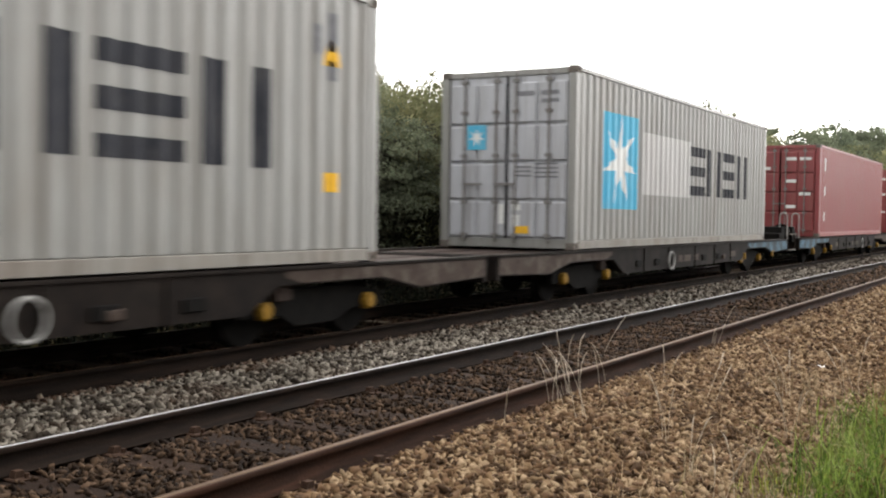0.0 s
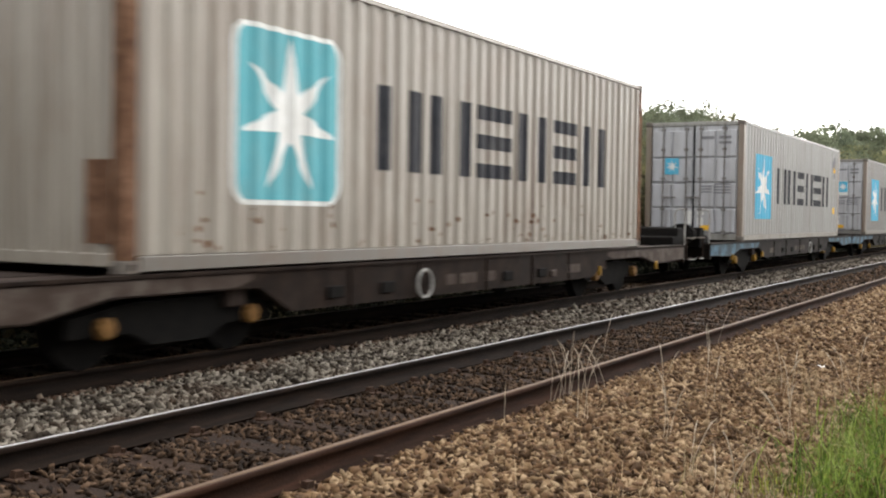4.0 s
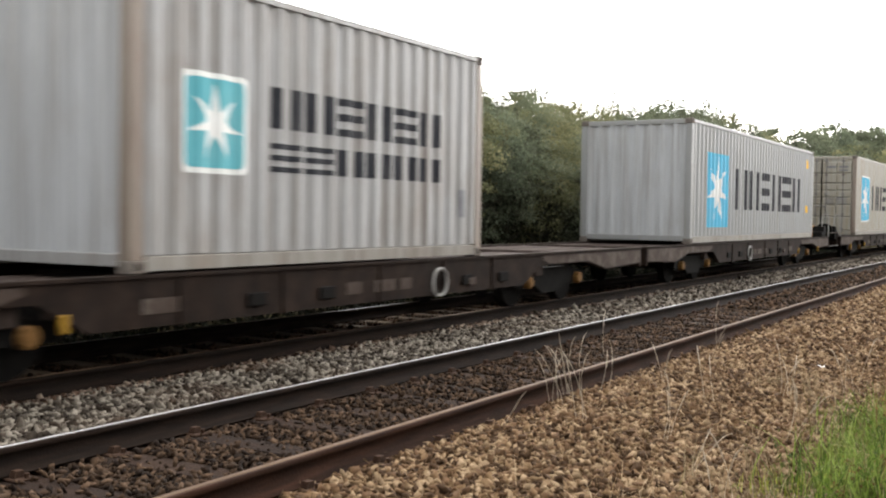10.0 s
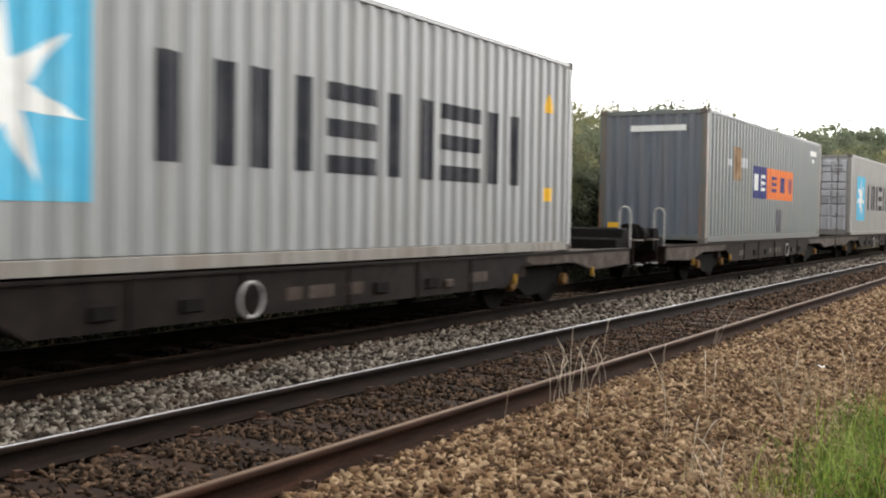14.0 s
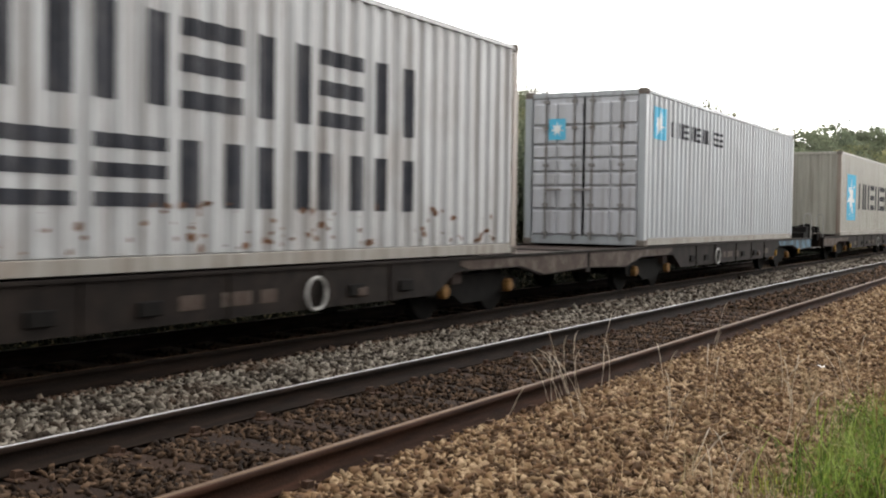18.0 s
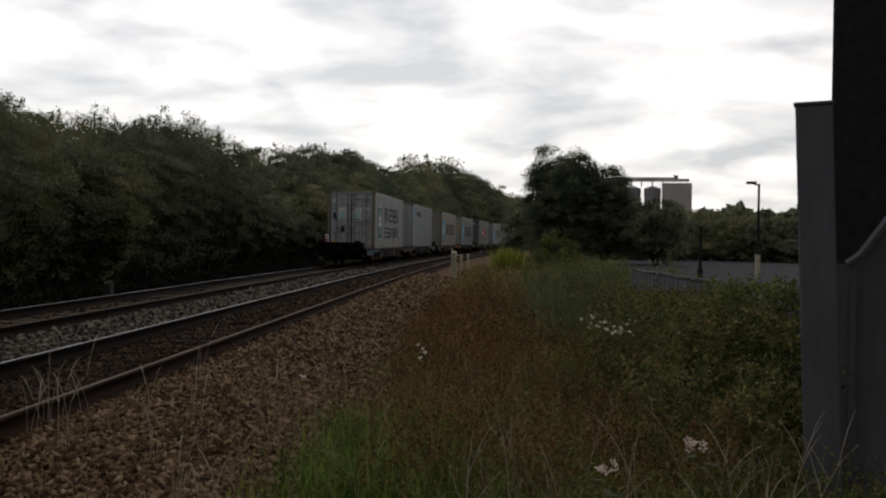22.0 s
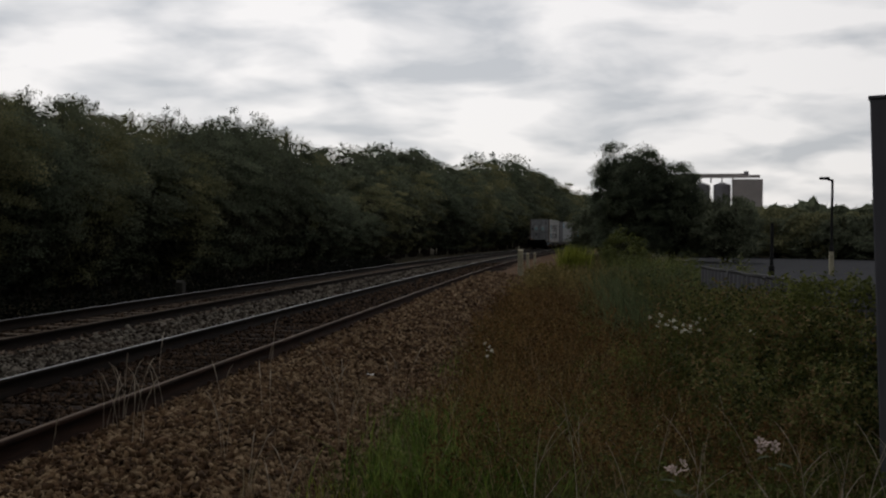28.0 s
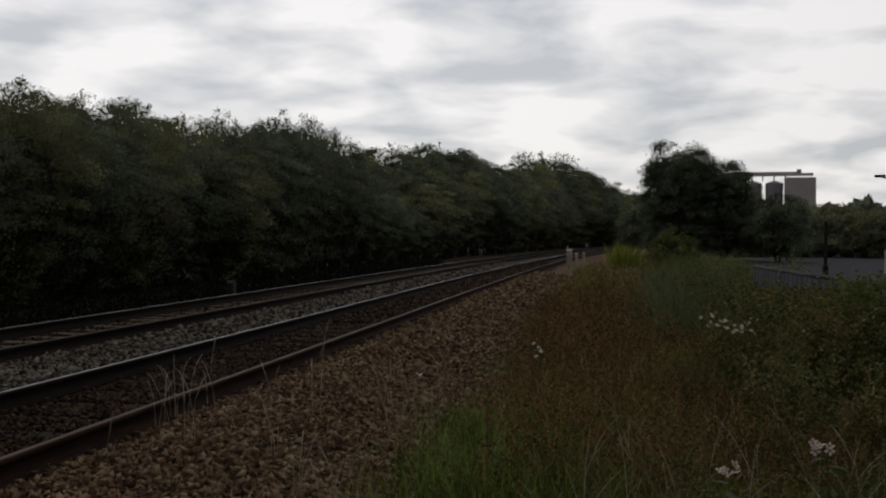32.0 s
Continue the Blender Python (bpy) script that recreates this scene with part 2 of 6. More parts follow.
C_CLEAN = paint("pale_grey_container_paint", (0.35, 0.37, 0.375), dirt=(0.2, 0.19, 0.15), amount=0.3)
C_TAN = paint("grimy_tan_container_paint", (0.43, 0.395, 0.335), dirt=(0.17, 0.10, 0.06), amount=0.55)
C_BEIGE = paint("grimy_beige_container_paint", (0.45, 0.445, 0.39), dirt=(0.25, 0.19, 0.10), amount=0.65)
# bluish end paint lightened to show the ends catching the light
C_LIT_END = paint("pale_bluish_end_paint", (0.60, 0.64, 0.67), dirt=(0.24, 0.2, 0.15), amount=0.35)
C_RUSTY = paint("weathered_container_paint", (0.475, 0.495, 0.5), dirt=(0.12, 0.065, 0.035), amount=0.5)
C_WHITE = paint("off_white_container_paint", (0.47, 0.515, 0.545), amount=0.2)
C_TEAL = paint("blue_grey_container_paint", (0.135, 0.168, 0.166), dirt=(0.15, 0.13, 0.1), amount=0.45)
C_SLATE = paint("slate_container_paint", (0.135, 0.17, 0.215), dirt=(0.16, 0.14, 0.12), amount=0.3)
C_RED = paint("red_container_paint", (0.33, 0.045, 0.05), dirt=(0.2, 0.08, 0.06), amount=0.35)
# door grey raised well above the sides so the rear doors look lit
C_LIT_DOOR = paint("mid_grey_door_paint", (0.64, 0.67, 0.72), dirt=(0.2, 0.16, 0.13), amount=0.3)
C_PATCH = paint("fresh_grey_patch_paint", (0.66, 0.66, 0.65), amount=0.1)
C_CREAM = paint("creamy_grey_container_paint", (0.44, 0.435, 0.375), amount=0.3)
C_RUSTRAIL = paint("rust_streaked_frame_paint", (0.30, 0.25, 0.20), dirt=(0.15, 0.06, 0.03), amount=0.9)
C_RUSTBLUE = paint("rust_streaked_blue_paint", (0.13, 0.14, 0.13), dirt=(0.30, 0.12, 0.035), amount=1.0)
C_BARE = material("bare_tan_primer", [(0.16, 0.10, 0.06), (0.30, 0.20, 0.12), (0.42, 0.30, 0.19)], 0.8, scale=4, dirt=(0.12, 0.06, 0.03), dirt_amount=0.7, dirt_scale=3)
C_RUST = material("surface_rust", [(0.06, 0.03, 0.018), (0.13, 0.07, 0.042), (0.22, 0.13, 0.085)], 0.9, scale=7, bump=0.3)
D_BLUE = material("sky_blue_paint", [(0.07, 0.40, 0.62), (0.11, 0.48, 0.68)], 0.5, scale=2, dirt=(0.3, 0.36, 0.36), dirt_amount=0.3, dirt_scale=2)
D_TEAL = material("faded_teal_paint", [(0.09, 0.36, 0.42), (0.14, 0.43, 0.48)], 0.55, scale=2, dirt=(0.25, 0.3, 0.28), dirt_amount=0.4, dirt_scale=2)
D_WHITE2 = material("white_badge_print", [(0.62, 0.66, 0.66), (0.75, 0.78, 0.78)], 0.5, scale=3)
D_POSTER = material("pale_teal_print", [(0.3791, 0.6182, 0.6635), (0.5265, 0.7286, 0.7682)], 0.5, scale=3, dirt=(0.6, 0.64, 0.62), dirt_amount=0.7, dirt_scale=3)
D_DKTEAL = material("dark_teal_paint", [(0.05, 0.15, 0.18), (0.08, 0.2, 0.23)], 0.55, scale=2, dirt=(0.3, 0.3, 0.28), dirt_amount=0.4, dirt_scale=2)
D_STAR = material("white_marking_paint", [(0.6732, 0.693, 0.6696), (0.816, 0.84, 0.8316)], 0.55, scale=2, dirt=(0.4, 0.38, 0.33), dirt_amount=0.4, dirt_scale=2)
D_DARK = material("charcoal_marking_paint", [(0.018, 0.02, 0.026), (0.035, 0.037, 0.045)], 0.55, scale=2, dirt=(0.13, 0.125, 0.12), dirt_amount=0.4, dirt_scale=4)
D_NAVY = material("navy_marking_paint", [(0.025, 0.03, 0.13), (0.04, 0.045, 0.18)], 0.55, scale=2, dirt=(0.1, 0.12, 0.18), dirt_amount=0.3, dirt_scale=3)
D_ORANGE = material("orange_marking_paint", [(0.72, 0.17, 0.04), (0.82, 0.24, 0.07)], 0.55, scale=2, dirt=(0.4, 0.2, 0.12), dirt_amount=0.3, dirt_scale=3)
D_FAINT = material("faint_grey_marking", [(0.16, 0.165, 0.18), (0.24, 0.245, 0.26)], 0.6, scale=8)
D_YELLOW = material("yellow_marking", [(0.75, 0.42, 0.03), (0.85, 0.5, 0.06)], 0.55)
M_FENCE = material("grey_sheet_fence", [(0.0836, 0.0836, 0.0968), (0.1276, 0.1276, 0.1452)], 0.6, scale=3, stretch=(2, 2, 0.4), dirt=(0.08, 0.07, 0.06), dirt_amount=0.5, bump=0.05)
M_FENCE_DARK = material("dark_steel", [(0.012, 0.012, 0.013), (0.028, 0.027, 0.028)], 0.7, scale=5)
M_TARMAC = material("car_park_tarmac", [(0.03375, 0.03525, 0.03975), (0.051, 0.0525, 0.0585)], 1.0, spec=0.05, scale=0.6, bump=0.2, bump_scale=40)
M_POST = material("weathered_post_paint", [(0.378, 0.35, 0.2542), (0.546, 0.51, 0.3772)], 0.8, scale=7, dirt=(0.14, 0.12, 0.08), dirt_amount=0.6, dirt_scale=5)
M_SILO = material("pinkish_silo_render", [(0.44, 0.405, 0.4), (0.54, 0.495, 0.49)], 0.85, scale=0.2)
M_SILO_DARK = material("dark_silo_cladding", [(0.24, 0.235, 0.26), (0.32, 0.31, 0.335)], 0.8, scale=0.2)
M_LEAF = material("hawthorn_leaf", [(0.04329, 0.04996, 0.0356), (0.12983, 0.1498, 0.09835), (0.26508, 0.28842, 0.18993)], 0.85, spec=0.1, scale=0.9, per="island", spread=0.06, translucent=0.42)
M_LEAF_OLIVE = material("olive_leaf", [(0.05916, 0.06184, 0.03613), (0.1748, 0.17986, 0.09335), (0.3381, 0.32324, 0.17469)], 0.85, spec=0.1, scale=0.9, per="island", spread=0.06, translucent=0.42)
M_LEAF_DARK = material("dark_oak_leaf", [(0.03995, 0.04961, 0.03771), (0.11656, 0.14215, 0.09524), (0.23316, 0.26452, 0.16666)], 0.85, spec=0.1, scale=0.9, per="island", spread=0.06, translucent=0.42)
# leaf colour darkened to stand in for the shade under the hedge
M_UNDER_SHADE = material("dark_ivy_leaf", [(0.004, 0.0048, 0.003), (0.009, 0.0106, 0.0066), (0.018, 0.02, 0.0115)], 0.8, spec=0.1, scale=1.0, per="island", spread=0.08, translucent=0.15)
M_BARK = material("bark", [(0.02, 0.016, 0.012), (0.06, 0.05, 0.04)], 0.95, scale=9, stretch=(2, 2, 0.5), bump=0.6)
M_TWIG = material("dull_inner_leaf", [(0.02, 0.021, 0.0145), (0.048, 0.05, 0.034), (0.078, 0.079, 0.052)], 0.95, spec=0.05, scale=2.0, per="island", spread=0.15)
M_GRASS = material("lush_grass", [(0.03505, 0.06822, 0.00955), (0.10131, 0.16452, 0.02337), (0.21027, 0.28896, 0.05843)], 0.6, scale=2, per="island", spread=0.3, translucent=0.4)
M_DRY = material("dry_grass_straw", [(0.12, 0.08, 0.04), (0.24, 0.17, 0.095), (0.40, 0.31, 0.2)], 0.8, scale=2, per="island", spread=0.3, translucent=0.2)
M_STALK = material("bleached_seed_stalk", [(0.36, 0.30, 0.22), (0.55, 0.49, 0.41)], 0.8, scale=6, translucent=0.2)
M_SCRUB = material("scrub_green", [(0.03376, 0.04502, 0.01371), (0.09494, 0.1136, 0.02953), (0.211, 0.2144, 0.0633)], 0.75, scale=1.5, per="island", spread=0.1, translucent=0.3)
M_BROWNWEED = material("brown_seeding_weed", [(0.056, 0.030, 0.011), (0.132, 0.074, 0.027), (0.25, 0.155, 0.06)], 0.85, scale=1.5, per="island", spread=0.26, translucent=0.2)
M_VERGE = material("olive_brown_verge", [(0.03393, 0.03204, 0.01225), (0.09802, 0.0886, 0.03016), (0.2168, 0.179, 0.06598)], 0.8, scale=1.3, per="island", spread=0.1, translucent=0.25)
M_BRAMBLE = material("bramble_leaf", [(0.026, 0.036, 0.012), (0.085, 0.105, 0.03), (0.17, 0.17, 0.055), (0.21, 0.135, 0.065)], 0.75, scale=1.6, per="island", spread=0.2, translucent=0.25)
M_STRAW = material("bleached_dead_grass", [(0.13, 0.095, 0.055), (0.24, 0.185, 0.115), (0.34, 0.28, 0.19)], 0.85, scale=2, per="island", spread=0.3, translucent=0.2)
M_PETAL = material("pale_petal", [(0.45, 0.3525, 0.315), (0.69, 0.57, 0.51)], 0.8, scale=30, translucent=0.2)
M_DAISY = material("white_daisy_petal", [(0.575, 0.5635, 0.46), (0.759, 0.736, 0.6325)], 0.8, scale=30, translucent=0.2)
M_LIME = material("lime_bush_leaf", [(0.096, 0.12, 0.0144), (0.216, 0.24, 0.036), (0.336, 0.36, 0.072)], 0.7, scale=1.5, per="island", spread=0.3, translucent=0.35)
M_HAY = material("seeding_grass_stem", [(0.07313, 0.06435, 0.02048), (0.1828, 0.1463, 0.05265), (0.3363, 0.256, 0.1097)], 0.8, scale=1.0, per="island", spread=0.22, translucent=0.3)
M_REED = material("pale_green_tall_grass", [(0.046, 0.06325, 0.0276), (0.09775, 0.1265, 0.0575), (0.1725, 0.1955, 0.09775)], 0.75, scale=1.0, per="island", spread=0.2, translucent=0.35)

# ---------------------------------------------------------------- mesh tools


def box(bm, x0, x1, y0, y1, z0, z1, bevel=0.0):
    vs = [bm.verts.new((x, y, z)) for z in (z0, z1) for y in (y0, y1) for x in (x0, x1)]
    fs = [bm.faces.new([vs[i] for i in q]) for q in ((0, 2, 3, 1), (4, 5, 7, 6), (0, 1, 5, 4), (2, 6, 7, 3), (0, 4, 6, 2), (1, 3, 7, 5))]
    if bevel:
        bmesh.ops.bevel(bm, geom=list({e for f in fs for e in f.edges}), offset=bevel, segments=1, affect="EDGES")
    return bm


def tube(bm, pts, r, sides=8, caps=True):
    """A round bar along points; r is a radius or one per point."""
    pts = [Vector(p) for p in pts]
    rs = r if isinstance(r, (list, tuple)) else [r] * len(pts)
    rings = []
    for i, p in enumerate(pts):
        d = (pts[min(i + 1, len(pts) - 1)] - pts[max(i - 1, 0)]).normalized()
        u = d.orthogonal().normalized() if not rings else (u - d * u.dot(d)).normalized()
        v = d.cross(u)
        rings.append([bm.verts.new(p + (u * math.cos(2 * math.pi * k / sides) + v * math.sin(2 * math.pi * k / sides)) * rs[i]) for k in range(sides)])
    for a, b in zip(rings, rings[1:]):
        for k in range(sides):
            bm.faces.new((a[k], a[(k + 1) % sides], b[(k + 1) % sides], b[k]))
    if caps:
        bm.faces.new(rings[0][::-1]); bm.faces.new(rings[-1])
    return bm


def prism(bm, outline, y0, y1):
    """An outline of (x, z) points, run from y0 to y1."""
    a = [bm.verts.new((x, y0, z)) for x, z in outline]
    b = [bm.verts.new((x, y1, z)) for x, z in outline]
    bm.faces.new(a); bm.faces.new(b[::-1])
    for i in range(len(a)):
        j = (i + 1) % len(a)
        bm.faces.new((a[j], a[i], b[i], b[j]))
    return bm


def to_mesh(name, bm, mat):
    bmesh.ops.recalc_face_normals(bm, faces=bm.faces[:])
    me = bpy.data.meshes.new(name)
    bm.to_mesh(me); bm.free()
    me.materials.append(mat)
    return me


def part(name, bm, mat, parent, label="", at=None):
    """One mesh object under a thing or a part. bm: a bmesh, or a mesh that alike pieces share."""
    me = bm if isinstance(bm, bpy.types.Mesh) else to_mesh(name, bm, mat)
    ob = new(name, me)
    ob.parent = parent
    if at is not None:
        ob.matrix_basis = at if isinstance(at, Matrix) else Matrix.Translation(at)
    if label:
        ob["label"] = label
    return ob


def empty(name, label, category, group="", kind="", at=None):
    ob = tagged(new(name), label, category, group, kind)
    ob.empty_display_size = 0.3
    if at is not None:
        ob.matrix_basis = at
    return ob


def soup(name, verts, faces, mat, label="", category="", kind="stuff", parent=None):
    """One object from arrays of vertices and of faces of equal size."""
    me = bpy.data.meshes.new(name)
    k = faces.shape[1]
    me.vertices.add(len(verts)); me.vertices.foreach_set("co", np.ascontiguousarray(verts, dtype=np.float32).ravel())
    me.loops.add(faces.size); me.loops.foreach_set("vertex_index", np.ascontiguousarray(faces, dtype=np.int32).ravel())
    me.polygons.add(len(faces)); me.polygons.foreach_set("loop_start", np.arange(0, faces.size, k, dtype=np.int32))
    me.update(calc_edges=True)
    me.materials.append(mat)
    if not name.startswith("_"):
        ob = new(name, me)
        tagged(ob, label, category, "", kind)
        ob.parent = parent
        return ob
    return me


# ---------------------------------------------------------------- the line of the railway
BEND, RADIUS = 27.0, 1240.0
GAUGE, SPACING = 1.505, 3.441
TRACK_Y = SPACING + GAUGE / 2


def line(s, off=0.0, z=0.0):
    """A point s metres along the railway, off metres to its far side; straight, then bending away to the near side."""
    if s <= BEND:
        return Vector((s, off, z))
    a = (s - BEND) / RADIUS
    return Vector((BEND + (RADIUS + off) * math.sin(a), off - (RADIUS + off) * (1 - math.cos(a)), z))


def line_yaw(s):
    return -max(0.0, (s - BEND) / RADIUS)


def lines(s, off, z):
    """The same for arrays."""
    a = np.maximum(0, (s - BEND) / RADIUS)
    x = np.where(s <= BEND, s, BEND + (RADIUS + off) * np.sin(a))
    return np.stack([x, off - (RADIUS + off) * (1 - np.cos(a)), z + 0 * s], -1)


def section_sweep(name, outline, s_list, mat, label="", category="", kind="structure", parent=None):
    """A cross-section of (off, z) points, closed, run along the railway."""
    n = len(outline)
    v = np.concatenate([np.stack([np.array(line(s, o, z)) for o, z in outline]) for s in s_list])
    f = [(i * n + k, i * n + (k + 1) % n, (i + 1) * n + (k + 1) % n, (i + 1) * n + k) for i in range(len(s_list) - 1) for k in range(n)]
    ob = soup(name, v, np.array(f), mat, label, category, kind, parent)
    return ob


S_LIST = [-120, -60, -20, 0, 10, BEND] + [BEND + 8 * k for k in range(1, 50)]


def strip(name, offs_z, mat, label, category, kind="structure"):
    """An open sheet along the railway through (off, z) points."""
    n = len(offs_z)
    v = np.concatenate([np.stack([np.array(line(s, o, z)) for o, z in offs_z]) for s in S_LIST])
    f = [(i * n + k, (i + 1) * n + k, (i + 1) * n + k + 1, i * n + k + 1) for i in range(len(S_LIST) - 1) for k in range(n - 1)]
    return soup(name, v, np.array(f), mat, label, category, kind)


# ---------------------------------------------------------------- ground


def ground_z(off):
    """Height of the ground, by the distance across the railway."""
    return float(np.interp(off, [-3000, -60, -9, -4.5, -2.9, -1.6, -0.7, 5.9, 7.0, 9.0, 60, 3000], [-0.6, -0.5, -0.46, -0.44, -0.42, -0.33, -0.24, -0.24, -0.34, -0.2, 0.0, 0.0]))


def build_ground():
    offs = [-2500, -600, -150, -60, -25, -14, -9, -7, -5.5, -4.5, -3.6, -2.9, -2.2, -1.6, -1.1, -0.7, 2.5, 5.9, 6.4, 7.0, 8, 9, 14, 30, 60, 200, 900, 2500]
    ss = [-2500, -500, -120, -40, -10, 0, 10, BEND, 30, 45, 60, 80, 100, 130, 160, 200, 260, 330, 420, 600, 1000, 2500]
    v, nn = [], len(offs)
    for s in ss:
        for o in offs:
            if s <= 420 and abs(o) <= 200:
                p = line(min(s, 420), o, 0)
            else:
                p = line(min(s, 420), max(-200, min(200, o)), 0)
                p = Vector((p.x + max(0, s - 420), p.y + (o - max(-200, min(200, o))), 0))
            p.z = ground_z(o) - 0.03
            v.append(p)
    f = [(i * nn + k, (i + 1) * nn + k, (i + 1) * nn + k + 1, i * nn + k + 1) for i in range(len(ss) - 1) for k in range(nn - 1)]
    soup("ground", np.array(v), np.array(f), M_SOIL, "dark brown soil under the railway and the scrub", "ground", "structure")
    strip("ballast_cess", [(-2.7, -0.43), (-1.6, -0.32), (-0.9, -0.215), (-0.55, -0.182), (-0.05, -0.185)], M_CESS_BED, "brown stony ballast shoulder beside the track", "ballast")
    strip("ballast_near_track", [(-0.05, -0.19), (0.3, -0.2), (1.2, -0.2), (1.55, -0.19)], M_FOUR_BED, "dark oily ballast between the rails", "ballast")
    strip("ballast_between_tracks", [(1.55, -0.19), (2.0, -0.14), (3.0, -0.14), (3.36, -0.19)], M_GREY_BED, "fresh grey ballast between two tracks", "ballast")
    strip("ballast_far_track", [(3.36, -0.19), (4.2, -0.2), (5.0, -0.19), (5.8, -0.25), (6.6, -0.33)], M_FOUR_BED, "dark ballast under the far track", "ballast")


build_ground()


# ---------------------------------------------------------------- tracks
RAIL = [(-0.07, -0.159), (0.07, -0.159), (0.07, -0.148), (0.012, -0.125), (0.010, -0.045), (0.034, -0.036), (0.036, -0.003), (0.03, 0.0),
        (-0.03, 0.0), (-0.036, -0.003), (-0.034, -0.036), (-0.010, -0.045), (-0.012, -0.125), (-0.07, -0.148)]


def build_track(name, off, sleeper_mat, heads, label, s0, s1, timber):
    tr = empty(name, label, "track", "", "structure")
    for k, head in enumerate(heads):
        o, hw = off + GAUGE * k, 0.021 if head is M_RAILDULL else 0.015
        section_sweep("rail", [(o + a, b) for a, b in RAIL], S_LIST, M_RAIL if timber and not k else M_RAIL_OILY, "", "", "", tr)
        section_sweep("rail_head", [(o - hw, 0.0015), (o + hw, 0.0015), (o + hw, -0.002), (o - hw, -0.002)], S_LIST, head, "worn running surface", "", "", tr)
    bm = bmesh.new()
    if timber:
        box(bm, -0.127, 0.127, -1.3, 1.3, -0.31, -0.172, 0.012)
    else:
        prism(bm, [(-0.14, -0.33), (0.14, -0.33), (0.11, -0.165), (-0.11, -0.165)], -1.25, 1.25)
    sleeper = to_mesh("sleeper", bm, sleeper_mat)
    bm = bmesh.new()
    box(bm, -0.07, 0.07, -0.17, 0.17, -0.172, -0.156, 0.008)
    for sx in (-1, 1):
        prism(bm, [(-0.04, -0.157), (0.04, -0.157), (0.025, -0.118), (-0.025, -0.118)], sx * 0.07, sx * 0.115)
        tube(bm, [(0.02, sx * 0.145, -0.157), (0.02, sx * 0.145, -0.13)], 0.016, 6)
    chair = to_mesh("rail_chair", bm, M_IRON)
    s = s0
    rng = random.Random(5)
    while s < s1:
        c = line(s, off + GAUGE / 2, rng.uniform(-0.012, 0.004))
        m = Matrix.Translation(c) @ Matrix.Rotation(line_yaw(s) + rng.uniform(-0.015, 0.015), 4, "Z")
        sl = part("sleeper", sleeper, None, tr, at=m)
        if -2 < s < 32 and timber:
            for k in (0, 1):
                part("rail_chair", chair, None, sl, at=(0, (k - 0.5) * GAUGE, 0))
        s += 0.70 if timber else 0.65
    return tr


build_track("near_track", 0.0, M_SLEEPER, (M_RAILDULL, M_RAILTOP), "railway track with rusty rails on dark timber sleepers", -15.0, 60.0, True)
build_track("far_track", SPACING, M_CONCRETE_SLEEPER, (M_RAILDULL, M_RAILTOP), "railway track with rusty rails on pale concrete sleepers", -14.9, 60.0, False)


# ---------------------------------------------------------------- stones
CUBE = np.array([(-1, -1, -1), (1, -1, -1), (1, 1, -1), (-1, 1, -1), (-1, -1, 1), (1, -1, 1), (1, 1, 1), (-1, 1, 1)], float)
CUBE_F = np.array([(4, 5, 6, 7), (0, 3, 2, 1), (0, 1, 5, 4), (1, 2, 6, 5), (2, 3, 7, 6), (3, 0, 4, 7)])


def stones(name, s0, s1, o0, o1, step, size, zfun, mat, label, seed, keep=None):
    rng = np.random.default_rng(seed)
    s, o = np.meshgrid(np.arange(s0, s1, step), np.arange(o0, o1, step))
    s, o = s.ravel() + rng.uniform(-0.55, 0.55, s.size) * step, o.ravel() + rng.uniform(-0.55, 0.55, o.size) * step
    if keep is not None:
        ok = keep(s, o); s, o = s[ok], o[ok]
    n = len(s)
    r = size * rng.uniform(0.55, 1.25, n)
    c = lines(s, o, 0.0)
    c[:, 2] = np.array([zfun(q) for q in o]) + r * rng.uniform(-0.25, 0.4, n)
    v = CUBE[None] * rng.uniform(0.68, 1.0, (n, 8, 3)) * rng.uniform(0.6, 1.25, (n, 1, 3)) * np.array([1.05, 0.68, 0.46]) * r[:, None, None] * 0.66
    v[:, :, 0] += v[:, :, 2] * rng.normal(0, 0.7, (n, 1)); v[:, :, 1] += v[:, :, 0] * rng.normal(0, 0.3, (n, 1))
    turn = rng.uniform(0, np.pi, n)
    q = np.stack([np.cos(turn), rng.normal(0, 0.36, n), rng.normal(0, 0.36, n), np.sin(turn)], -1); q /= np.linalg.norm(q, axis=1)[:, None]
    w, x, y, z = q.T
    R = np.stack([1 - 2 * (y * y + z * z), 2 * (x * y - w * z), 2 * (x * z + w * y), 2 * (x * y + w * z), 1 - 2 * (x * x + z * z), 2 * (y * z - w * x),
                  2 * (x * z - w * y), 2 * (y * z + w * x), 1 - 2 * (x * x + y * y)], -1).reshape(n, 3, 3)
    v = np.einsum("nij,nkj->nki", R, v) + c[:, None, :]
    f = (CUBE_F[None] + 8 * np.arange(n)[:, None, None]).reshape(-1, 4)
    return soup(name, v.reshape(-1, 3), f, mat, label, "ballast")


def cess_z(o):
    return float(np.interp(o, [-2.7, -1.6, -0.9, -0.55, -0.05], [-0.43, -0.32, -0.212, -0.172, -0.178]))


def six_z(o):
    return float(np.interp(o, [1.55, 2.0, 3.0, 3.36], [-0.19, -0.14, -0.14, -0.19]))


def off_sleepers(s, o):
    return np.abs((s + 1.0 + 0.35) % 0.70 - 0.35) > 0.14


